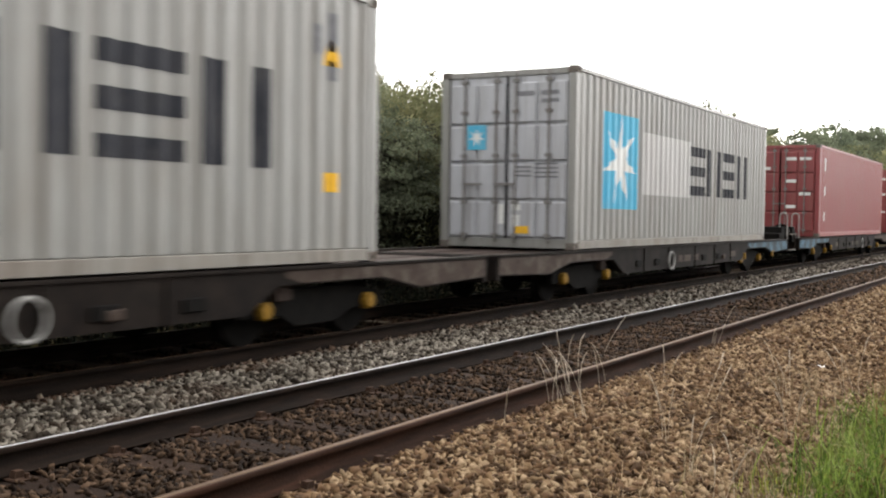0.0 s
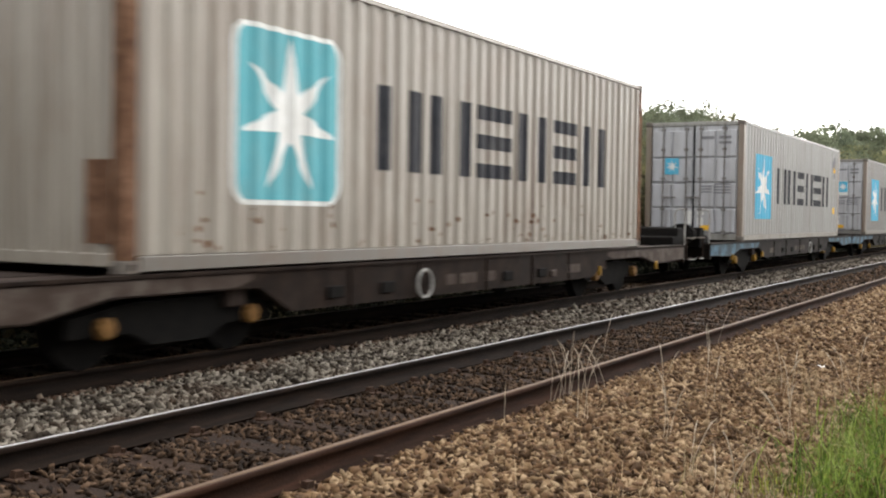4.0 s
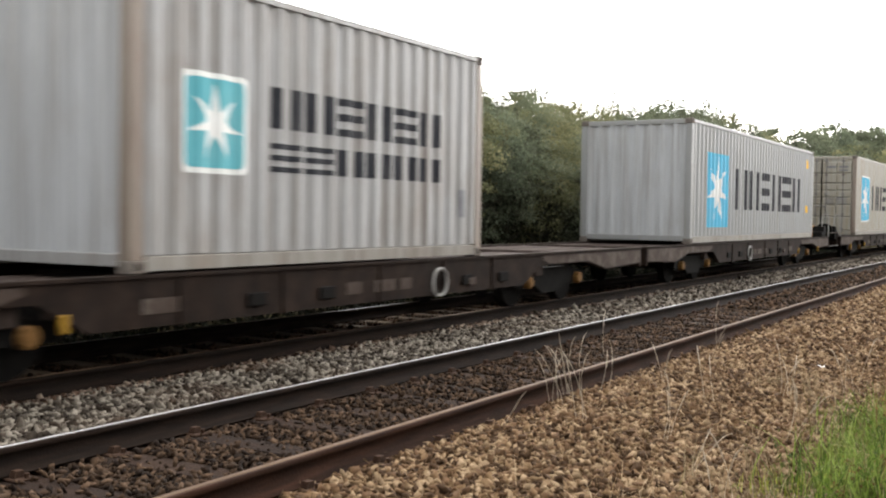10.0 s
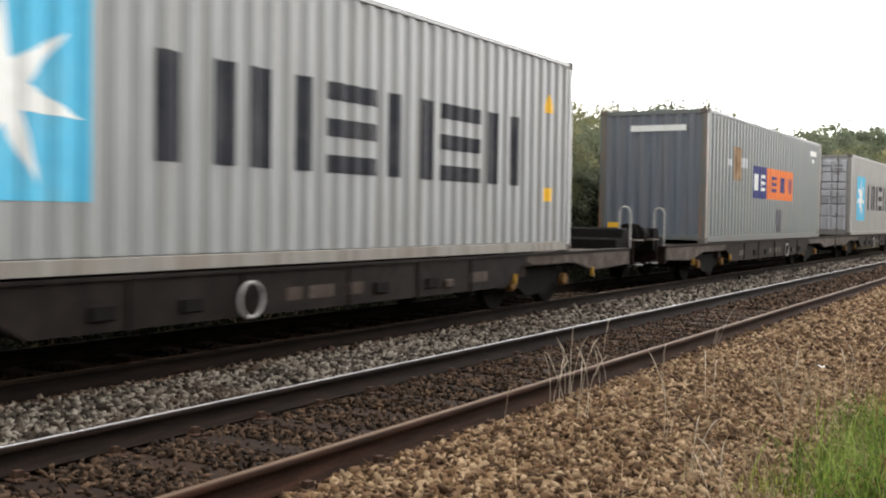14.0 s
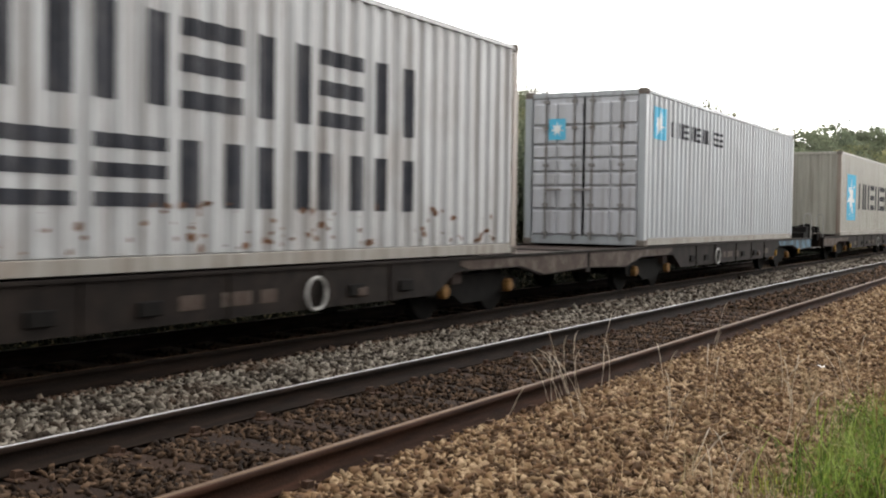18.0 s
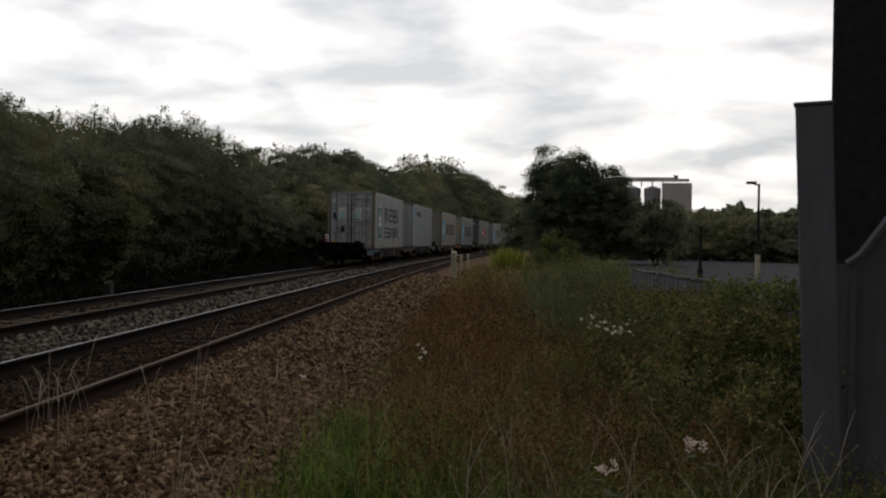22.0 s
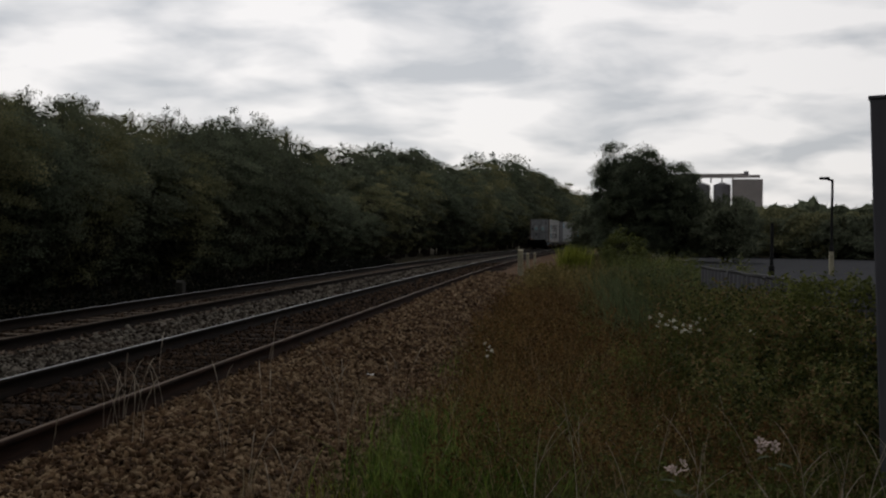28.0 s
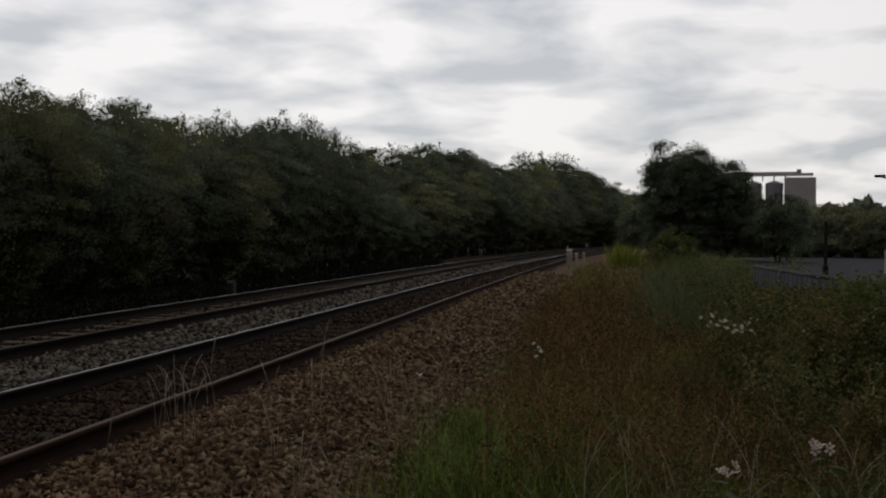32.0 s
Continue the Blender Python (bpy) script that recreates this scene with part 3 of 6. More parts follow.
stones("brown_ballast", 0.8, 13.0, -2.9, -0.04, 0.031, 0.045, cess_z, M_CESS, "loose rusty-brown ballast stones", 1)
stones("brown_ballast", 13.0, 24.0, -2.8, -0.04, 0.05, 0.058, cess_z, M_CESS, "loose rusty-brown ballast stones", 8)
stones("brown_ballast", 24.0, 45.0, -2.7, -0.04, 0.085, 0.09, cess_z, M_CESS, "loose rusty-brown ballast stones", 2)
stones("brown_ballast", -12.0, 0.8, -2.7, -0.04, 0.09, 0.1, cess_z, M_CESS, "loose rusty-brown ballast stones", 14)
stones("grey_ballast", -12.0, 1.5, 1.62, 3.36, 0.1, 0.11, six_z, M_GREY, "clean pale grey ballast stones", 15)
stones("grey_ballast", 1.5, 14.0, 1.62, 3.08, 0.034, 0.052, six_z, M_GREY, "clean pale grey ballast stones", 3)
stones("rusty_ballast", 1.5, 26.0, 2.98, 3.38, 0.042, 0.052, six_z, M_STAINED_STONE, "rust-stained ballast stones along the far track", 19)
stones("grey_ballast", 14.0, 26.0, 1.62, 3.08, 0.055, 0.068, six_z, M_GREY, "clean pale grey ballast stones", 9)
stones("grey_ballast", 26.0, 60.0, 1.62, 3.36, 0.09, 0.095, six_z, M_GREY, "clean pale grey ballast stones", 4)
stones("dark_ballast", 0.8, 18.0, 0.06, 1.45, 0.036, 0.04, lambda o: -0.186, M_FOURFOOT, "dark brown ballast stones between sleepers", 5, off_sleepers)
stones("dark_ballast", 18.0, 32.0, 0.06, 1.45, 0.07, 0.075, lambda o: -0.184, M_FOURFOOT, "dark brown ballast stones between sleepers", 12)
stones("dark_ballast", 32.0, 60.0, 0.06, 1.45, 0.1, 0.11, lambda o: -0.19, M_FOURFOOT, "dark brown ballast stones between sleepers", 13)
stones("dark_ballast", 0.8, 14.0, 0.09, 1.42, 0.085, 0.036, lambda o: -0.17, M_FOURFOOT, "dark brown chippings strewn on the sleepers", 10)
stones("dark_ballast", 3.0, 30.0, 3.5, 4.86, 0.06, 0.055, lambda o: -0.197, M_FOURFOOT, "dark brown ballast stones between sleepers", 6, lambda s, o: np.abs((s - 2.0 + 0.325) % 0.65 - 0.325) > 0.14)
stones("dark_ballast", 3.0, 30.0, 5.0, 6.4, 0.09, 0.075, lambda o: -0.24 - 0.05 * (o - 5), M_FOURFOOT, "dark ballast stones beside the far track", 7)

# ---------------------------------------------------------------- containers
PITCH, DEPTH = 0.278, 0.036


def corr(x, depth=DEPTH):
    """How far the sheet lies behind its outermost plane, at x along it."""
    u = (x / PITCH) % 1.0
    return depth * (0 if u < 0.26 else (u - 0.26) / 0.24 if u < 0.5 else 1 if u < 0.76 else (1 - u) / 0.24)


def breaks(x0, x1):
    k, out = math.floor(x0 / PITCH) - 1, [x0, x1]
    while k * PITCH < x1:
        out += [(k + u) * PITCH for u in (0, 0.26, 0.5, 0.76) if x0 < (k + u) * PITCH < x1]
        k += 1
    return sorted(out)


MESHES = {}


def cached(key, make, mat):
    k = (key, mat.name)
    if k not in MESHES:
        MESHES[k] = to_mesh(key.split(":")[0], make(), mat)
    return MESHES[k]


def sheet(length, z0, z1, depth=DEPTH):
    """A corrugated sheet in the plane y = 0, its hollows at +y, with thickness."""
    bm = bmesh.new()
    xs = breaks(-length / 2, length / 2)
    rows = []
    for x in xs:
        y = corr(x, depth)
        rows.append([bm.verts.new((x, y, z0)), bm.verts.new((x, y, z1)), bm.verts.new((x, y + 0.004, z1)), bm.verts.new((x, y + 0.004, z0))])
    for a, b in zip(rows, rows[1:]):
        for k in range(4):
            bm.faces.new((a[k], b[k], b[(k + 1) % 4], a[(k + 1) % 4]))
    bm.faces.new(rows[0]); bm.faces.new(rows[-1][::-1])
    return bm


def decal(polys, lift=0.003):
    """Flat convex polygons of (x, z) painted on a corrugated sheet: cut at its folds and laid on it."""
    bm = bmesh.new()
    for p in polys:
        bm.faces.new([bm.verts.new((x, 0, z)) for x, z in p])
    xs = [v.co.x for v in bm.verts]
    for x in breaks(min(xs), max(xs))[1:-1]:
        bmesh.ops.bisect_plane(bm, geom=bm.verts[:] + bm.edges[:] + bm.faces[:], plane_co=(x, 0, 0), plane_no=(1, 0, 0))
    for v in bm.verts:
        v.co.y = corr(v.co.x) - lift
    return bm


def flat(polys, y=0.0, t=0.003):
    bm = bmesh.new()
    for p in polys:
        prism(bm, p, y - t, y)
    return bm


def rect(x0, x1, z0, z1):
    return [(x0, z0), (x1, z0), (x1, z1), (x0, z1)]


def rounded(x0, x1, z0, z1, r):
    """A rectangle with rounded corners."""
    out = []
    for cx, cz, a0 in ((x1 - r, z1 - r, 0), (x0 + r, z1 - r, 90), (x0 + r, z0 + r, 180), (x1 - r, z0 + r, 270)):
        out += [(cx + r * math.cos(radians(a0 + 30 * k)), cz + r * math.sin(radians(a0 + 30 * k))) for k in range(4)]
    return out


def star(cx, cz, r, r2, n=7):
    out = []
    for k in range(n):
        a = math.pi / 2 + 2 * math.pi * k / n
        h = math.pi / n
        out.append([(cx, cz), (cx + r2 * math.cos(a - h), cz + r2 * math.sin(a - h)), (cx + r * math.cos(a), cz + r * math.sin(a)),
                    (cx + r2 * math.cos(a + h), cz + r2 * math.sin(a + h))])
    return out


def bars(x0, x1, z0, z1, pattern):
    """A row of plain bars that fills a lettered field: each slot two uprights (u), three level bars (e) or one slab (s)."""
    out, n = [], len(pattern)
    pitch = (x1 - x0) / n
    for k, c in enumerate(pattern):
        a, b = x0 + (k + 0.05) * pitch, x0 + (k + 0.87) * pitch
        w, h = (b - a) * 0.30, (z1 - z0)
        if c == "u":
            out += [rect(a, a + w, z0, z1), rect(b - w, b, z0, z1)]
        elif c == "e":
            out += [rect(a, b, z0, z0 + h * 0.2), rect(a, b, z0 + h * 0.4, z0 + h * 0.6), rect(a, b, z1 - h * 0.2, z1)]
        else:
            out += [rect(a, b, z0, z1)]
    return out


LIFT = {"panel_border": 0.0025, "patch": 0.0025, "star_panel": 0.005, "sign_field": 0.003, "star": 0.0075, "lettering_bar": 0.005}


def container(label, side, length=12.192, height=2.896, rear="door", end=None, rail=None, marks=(), doors=None, end_marks=(), ribs=None, post=None):
    """A box container standing on z = 0, its length along x, the rear end at -x, the side with its markings at -y."""
    c = empty("shipping_container", label, "container", "container train")
    L, W, H = length, 2.438, height
    post = post or rail or side
    rail, end, doors = rail or side, end or side, doors or C_LIT_DOOR
    key = f"{L:.2f}:{H:.2f}"
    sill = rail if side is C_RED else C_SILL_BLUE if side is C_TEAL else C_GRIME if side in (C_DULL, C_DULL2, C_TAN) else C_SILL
    inner = L - 0.30
    sh = cached("side_panel:" + key, lambda: sheet(inner, 0.16, H - 0.06), side)
    part("side_panel", sh, side, c, at=Matrix.Translation((0, -W / 2 + 0.012, 0)))
    part("side_panel", sh, side, c, at=Matrix.Translation((0, W / 2 - 0.012, 0)) @ Matrix.Rotation(math.pi, 4, "Z"))
    for sy in (-1, 1):
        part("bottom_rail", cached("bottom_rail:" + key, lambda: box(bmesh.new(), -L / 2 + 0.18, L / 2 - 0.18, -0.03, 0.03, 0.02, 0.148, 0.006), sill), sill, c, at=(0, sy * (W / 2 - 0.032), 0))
        part("top_rail", cached("top_rail:" + key, lambda: box(bmesh.new(), -L / 2 + 0.17, L / 2 - 0.17, -0.03, 0.03, H - 0.085, H - 0.02, 0.006), rail), rail, c, at=(0, sy * (W / 2 - 0.032), 0))
        for sx in (-1, 1):
            part("corner_post", cached("corner_post:" + key, lambda: box(bmesh.new(), -0.075, 0.075, -0.07, 0.07, 0.11, H - 0.11, 0.01), post), post, c, at=(sx * (L / 2 - 0.08), sy * (W / 2 - 0.075), 0))
            for z in (0, H - 0.118):
                def casting():
                    bm = box(bmesh.new(), -0.089, 0.089, -0.081, 0.081, 0, 0.118, 0.012)
                    return bm
                cst = part("corner_casting", cached("corner_casting", casting, M_CAST), M_CAST, c, at=(sx * (L / 2 - 0.089), sy * (W / 2 - 0.081), z))
                if sy < 0:
                    # flat black disc on the face stands in for the hole's shade
                    part("casting_hole", cached("casting_hole", lambda: tube(bmesh.new(), [(-0.03, 0, 0), (0.03, 0, 0)], 0.03, 8), M_BLACK), M_BLACK, cst, at=Matrix.Translation((0, -0.0813, 0.06)) @ Matrix.Rotation(math.pi / 2, 4, "Y") @ Matrix.Diagonal((0.9, 0.08, 1, 1)))
    def roof():
        bm = bmesh.new()
        box(bm, -L / 2 + 0.16, L / 2 - 0.16, -W / 2 + 0.06, W / 2 - 0.06, H - 0.07, H - 0.03)
        return bm
    part("roof", cached("roof:" + key, roof, side), side, c)
    part("underframe", cached("underframe:" + key, lambda: box(bmesh.new(), -L / 2 + 0.2, L / 2 - 0.2, -W / 2 + 0.06, W / 2 - 0.06, 0.12, 0.16), rail), rail, c)
    # ends: corrugated sheet, or a pair of doors with lock rods
    for sx in (-1, 1):
        turn = Matrix.Translation((sx * (L / 2 - 0.02), 0, 0)) @ Matrix.Rotation(math.pi / 2 * sx, 4, "Z")
        part("end_sill", cached("end_sill:" + key, lambda: box(bmesh.new(), -1.07, 1.07, 0.0, 0.08, 0.02 if rear == "door" else 0.06, 0.17, 0.006), rail), rail, c, at=turn)
        part("end_header", cached("end_header:" + key, lambda: box(bmesh.new(), -1.07, 1.07, 0.0, 0.08, H - 0.12, H - 0.02, 0.006), rail), rail, c, at=turn)
        if sx < 0 and rear == "door":
            part("door_seal", cached("door_seal:" + key, lambda: box(bmesh.new(), -0.014, 0.014, 0.0, 0.05, 0.17, H - 0.125), M_BLACK), M_BLACK, c, "black rubber seal", at=turn)
            for k in (-1, 1):
                def leaf():
                    return box(bmesh.new(), -0.52, 0.52, 0.02, 0.06, 0.17, H - 0.125, 0.006)
                d = part("door", cached("door:" + key, leaf, doors), doors, c, "panelled steel door", at=turn @ Matrix.Translation((k * 0.537, 0, 0)))
                qs = (0.0, 0.235, 0.47, 0.705, 0.97) if ribs is None else ribs
                for qa, qb in zip(qs, qs[1:]):
                    za, zb = 0.17 + (H - 0.3) * qa + 0.035, 0.17 + (H - 0.3) * qb - 0.03
                    pm = cached(f"door_panel:{za:.3f}:{zb:.3f}", lambda: box(bmesh.new(), -0.245, 0.245, -0.022, 0.021, za - 0.012, zb + 0.01, 0.02), doors)
                    for px in (-0.26, 0.26):
                        part("door_panel", pm, doors, d, at=(px, 0, 0))
                for rx in (-0.36, 0.22) if k > 0 else (-0.22, 0.36):
                    def rod():
                        bm = tube(bmesh.new(), [(0, -0.045, 0.1), (0, -0.045, H - 0.08)], 0.02, 6)
                        for z in (0.22, 0.75, 1.5, 2.2, H - 0.2):
                            box(bm, -0.05, 0.05, -0.07, 0.0, z - 0.03, z + 0.03)
                        box(bm, -0.02, 0.34 if k < 0 else 0.02, -0.08, -0.055, 1.02, 1.06)
                        return bm
                    part("lock_rod", cached(f"lock_rod:{key}:{k}", rod, M_ROD), M_ROD, d, "dull grey lock rod", at=(rx, 0, 0))
        else:
            e = cached("end_panel:" + key, lambda: sheet(2.14, 0.16, H - 0.1, 0.045), end)
            part("end_panel", e, end, c, at=turn)
    # markings on the viewer's side; x runs from the rear end to the front end
    for name, polys, mat, *lab in marks:
        for group in [polys] if name in ("star", "rust_flake") else [[p] for p in polys]:
            me = cached(f"{name}:{group}", lambda: decal(group, LIFT.get(name, 0.006)), mat)
            ob = part(name, me, mat, c, lab[0] if lab else "", at=(0, -W / 2 + 0.012, 0))
            if name == "rust_flake":
                tagged(ob, kind="stuff")
    for name, polys, mat, *lab in end_marks:
        turn = Matrix.Translation((-L / 2 + 0.02, 0, 0)) @ Matrix.Rotation(-math.pi / 2, 4, "Z")
        for p in [polys] if name.endswith("star") else [[q] for q in polys]:
            me = cached(f"{name}:end:{rear}:{p}:{mat.name}", lambda: flat(p, -0.024 if rear == "door" else 0.0, 0.009 if mat is D_WHITE2 else 0.006 if mat in (D_BLUE, D_POSTER, D_FAINT) else 0.003), mat)
            part(name, me, mat, c, lab[0] if lab else "", at=turn)
    return c


def rust_marks(n, x0, x1, z0, z1, seed):
    """Small irregular flakes of rust over a stretch of the side."""
    rng = random.Random(seed)
    out = []
    for k in range(n):
        cx, cz, r = rng.uniform(x0, x1), z0 + (z1 - z0) * rng.random() ** 1.6, rng.uniform(0.012, 0.05)
        out.append([(cx + r * rng.uniform(0.6, 1.3) * math.cos(a), cz + 0.75 * r * rng.uniform(0.6, 1.5) * math.sin(a)) for a in (0.2, 1.3, 2.4, 3.5, 4.6, 5.6)])
    return [("rust_flake", out, C_RUST, "flake of rust")]


RIBS = (0.0, 0.19, 0.36, 0.46, 0.56, 0.66, 0.80, 0.97)


def brand(blue=D_BLUE, x=-4.12, word=(-2.65, 4.45), two=False, border=False, z=1.35, r=0.78, pw=1.65, ph=1.62, drop=0.0, rows=None):
    """The star panel and the row of bars that the grey containers carry."""
    z -= drop
    out = []
    if border:
        out.append(("panel_border", [rounded(x - pw / 2 - 0.05, x + pw / 2 + 0.05, z - ph / 2 - 0.05, z + ph / 2 + 0.05, pw * 0.11)], D_STAR, "white border"))
        out.append(("star_panel", [rounded(x - pw / 2, x + pw / 2, z - ph / 2, z + ph / 2, pw * 0.09)], blue, "blue painted square with rounded corners"))
    else:
        out.append(("star_panel", [rect(x - pw / 2, x + pw / 2, z - ph / 2, z + ph / 2)], blue, "blue painted square"))
    out.append(("star", star(x, z, r, r * 0.31), D_STAR, "white star"))
    if rows is None:
        rows = [(0.95 - drop, 1.9 - drop)]
        if two:
            h = ph / 1.62
            rows = [(z + 0.07 * h, z + 0.86 * h), (z - 0.79 * h, z - 0.2 * h)]
    for (c, d), pat in zip(rows, ("uueueu", "eeuuuu")):
        out.append(("lettering_bar", bars(*word, c, d, pat), D_DARK, "dark painted bar"))
    return out


# ---------------------------------------------------------------- wagons


def wagon(outer_rear, steel=M_WAGON, tint=M_PALE, cap=M_WAGON_RUST, orange=False, inner=M_PALE):
    """One unit of a twin low-deck container wagon on the rail top, its length along x. outer_rear: +1 if the buffered end is at -x."""
    e = -outer_rear
    w = empty("container_wagon", "low dark steel container wagon with grimy side beams", "wagon", "container train")
    L = 17.4
    for sy in (-1, 1):
        def beam():
            bm = bmesh.new()
            pts = [(-L / 2, 0.52), (-L / 2, 0.80), (L / 2, 0.80), (L / 2, 0.52), (7.0, 0.47), (6.2, 0.62), (4.4, 0.62), (3.9, 0.36), (-3.9, 0.36), (-4.4, 0.62), (-6.2, 0.62), (-7.0, 0.47)]
            prism(bm, pts, -0.05, 0.05)
            box(bm, -L / 2, L / 2, -0.075, 0.075, 0.775, 0.805)
            for x in (-2.9, -1.5, 0.2, 1.6, 2.9):
                box(bm, x - 0.02, x + 0.02, -0.07, 0.07, 0.35, 0.78)
            return bm
        part("side_beam", cached("side_beam", beam, steel), steel, w, at=(0, sy * 1.17, 0))
        for sx in (-1, 1):
            tone = tint if sx * e > 0 else inner
            def plate():
                return prism(bmesh.new(), [(8.64, 0.535), (7.02, 0.487), (6.24, 0.635), (4.75, 0.635), (4.5, 0.70), (4.5, 0.758), (8.64, 0.758)], -0.006, 0.0)
            part("end_plate", cached("end_plate", plate, tone), tone, w, "worn blotchy paint on the beam end", at=Matrix.Translation((0, 1.2265 if sy > 0 else -1.2205, 0)) @ Matrix.Diagonal((sx, 1, 1, 1)))
    for x in (-1, 1):
        part("end_deck", cached("end_deck", lambda: box(bmesh.new(), -1.37, 1.37, -1.12, 1.12, 0.70, 0.765, 0.004), M_DECK), M_DECK, w, at=(x * 7.28, 0, 0))
        for y in (-0.75, 0.0, 0.75):
            part("deck_plank", cached("deck_plank", lambda: box(bmesh.new(), -1.3, 1.3, -0.33, 0.33, 0.766, 0.776, 0.004), M_DECK), M_DECK, w, at=(x * 7.28, y, 0))
    part("centre_sill", cached("centre_sill", lambda: box(bmesh.new(), -5.9, 5.9, -0.32, 0.32, 0.30, 0.74, 0.01), M_DECK), M_DECK, w)
    for x in (-4.6, -2.4, 0, 2.4, 4.6):
        part("cross_beam", cached("cross_beam", lambda: box(bmesh.new(), -0.12, 0.12, -1.12, 1.12, 0.45, 0.738, 0.01), M_DECK), M_DECK, w, at=(x, 0, 0))
    for x in (-8.66, 8.66):
        part("headstock", cached("headstock", lambda: box(bmesh.new(), -0.06, 0.06, -1.22, 1.22, 0.45, 0.80, 0.015), steel), steel, w, at=(x, 0, 0))
    for x in (-6.02, 6.02):
        for sy in (-1, 1):
            part("twist_lock", cached("twist_lock", lambda: box(bmesh.new(), -0.11, 0.11, -0.09, 0.09, 0.79, 0.805, 0.005), M_PALE), M_PALE, w, at=(x, sy * 1.13, 0))
    for bx in (-5.25, 5.25):
        def frame_():
            bm = bmesh.new()
            for sy in (-1, 1):
                prism(bm, [(-1.25, 0.30), (-1.25, 0.46), (-0.55, 0.56), (0.55, 0.56), (1.25, 0.46), (1.25, 0.30), (0.6, 0.30), (0.35, 0.18), (-0.35, 0.18), (-0.6, 0.30)], sy * 0.98 - 0.05, sy * 0.98 + 0.05)
            box(bm, -0.2, 0.2, -0.98, 0.98, 0.25, 0.5)
            return bm
        bogie = part("bogie", cached("bogie", frame_, M_BLACK), M_BLACK, w, at=(bx, 0, 0))
        for ax in (-0.9, 0.9):
            def wheels():
                bm = bmesh.new()
                for sy in (-1, 1):
                    tube(bm, [(0, sy * 0.68, 0), (0, sy * 0.71, 0), (0, sy * 0.713, 0), (0, sy * 0.80, 0)], [0.395, 0.395, 0.37, 0.365], 24)
                tube(bm, [(0, -1.0, 0), (0, 1.0, 0)], 0.075, 8)
                return bm
            part("wheelset", cached("wheelset", wheels, M_BLACK), M_BLACK, bogie, at=(ax, 0, 0.366))
            for sy in (-1, 1):
                part("axle_box", cached("axle_box", lambda: tube(bmesh.new(), [(0, -0.06, 0), (0, 0.04, 0), (0, 0.06, 0)], [0.095, 0.095, 0.07], 10), cap), cap, bogie, at=Matrix.Translation((ax, sy * 1.06, 0.366)) @ Matrix.Rotation(0 if sy > 0 else math.pi, 4, "Z"))
    # hand wheel of the parking brake
    def wheel():
        bm = bmesh.new()
        ring = [(0.165 * math.cos(2 * math.pi * k / 20), 0, 0.165 * math.sin(2 * math.pi * k / 20)) for k in range(21)]
        tube(bm, ring, 0.017, 6, False)
        return bm
    bw = part("brake_wheel", cached("brake_wheel", wheel, M_GALV), M_GALV, w, "off-white brake hand wheel", at=(-1.45 * e, -1.27, 0.52))
    part("spoke", cached("spoke", lambda: tube(bmesh.new(), [(0, 0.03, -0.16), (0, 0, 0), (0.1, 0, 0.12)], 0.012, 5), M_BLACK), M_BLACK, bw)
    for x in (-3.2, -2.2, 0.8, 1.9):
        part("side_fitting", cached("side_fitting", lambda: box(bmesh.new(), -0.13, 0.13, -0.03, 0.0, 0.42, 0.55, 0.01), M_BLACK), M_BLACK, w, at=(x * e, -1.221, 0.03))
    for x, hw, m in ((-0.75, 0.12, M_PALE), (-0.3, 0.2, M_PALE), (0.3, 0.14, M_PALE), (3.1, 0.24, M_PALE)):
        part("code_plate", cached(f"code_plate:{hw}", lambda: box(bmesh.new(), -hw, hw, -0.004, 0.0, 0.47, 0.60), m), m, w, at=(x * e, -1.2215, 0))
    for x, m in ((2.3, M_PALE),):
        part("brake_handle", cached("brake_handle", lambda: box(bmesh.new(), -0.09, 0.09, -0.035, 0.0, 0.44, 0.54, 0.012), m), m, w, at=(x, -1.222, 0))
    for x in (e * 6.95, e * 4.15):
        part("lashing_bracket", cached("lashing_bracket", lambda: box(bmesh.new(), -0.04, 0.04, -0.02, 0.03, 0.38, 0.53, 0.012), M_YELLOW), M_YELLOW, w, "yellow bracket", at=(x, -1.23, 0))
    if orange:
        part("warning_panel", cached("warning_panel", lambda: box(bmesh.new(), -1.0, 1.0, -0.006, 0.0, 0.60, 0.745), M_ORANGE), M_ORANGE, w, "grimy orange painted panel", at=(-e * 7.4, -1.2275, 0))
    # the raised buffer beam, buffers, hand rails and steps of the outer end
    def beam_end():
        bm = bmesh.new()
        prism(bm, [(-0.5, 0.70), (0.14, 0.70), (0.14, 1.14), (-0.16, 1.14), (-0.2, 0.96), (-0.5, 0.96)], -1.08, 1.08)
        bmesh.ops.bevel(bm, geom=bm.edges[:], offset=0.02, segments=1, affect="EDGES")
        return bm
    part("buffer_beam", cached("buffer_beam", beam_end, M_BLACK), M_BLACK, w, "blackened raised buffer beam", at=Matrix.Translation((e * 8.86, 0, 0)) @ Matrix.Rotation(0 if e > 0 else math.pi, 4, "Z"))
    part("coupling", cached("coupling", lambda: tube(bmesh.new(), [(0, 0, 0.98), (0.25, 0, 0.95), (0.42, 0, 0.7), (0.3, 0, 0.6)], 0.05, 6), M_BLACK), M_BLACK, w, at=Matrix.Translation((e * 8.98, 0, 0)) @ Matrix.Rotation(0 if e > 0 else math.pi, 4, "Z"))
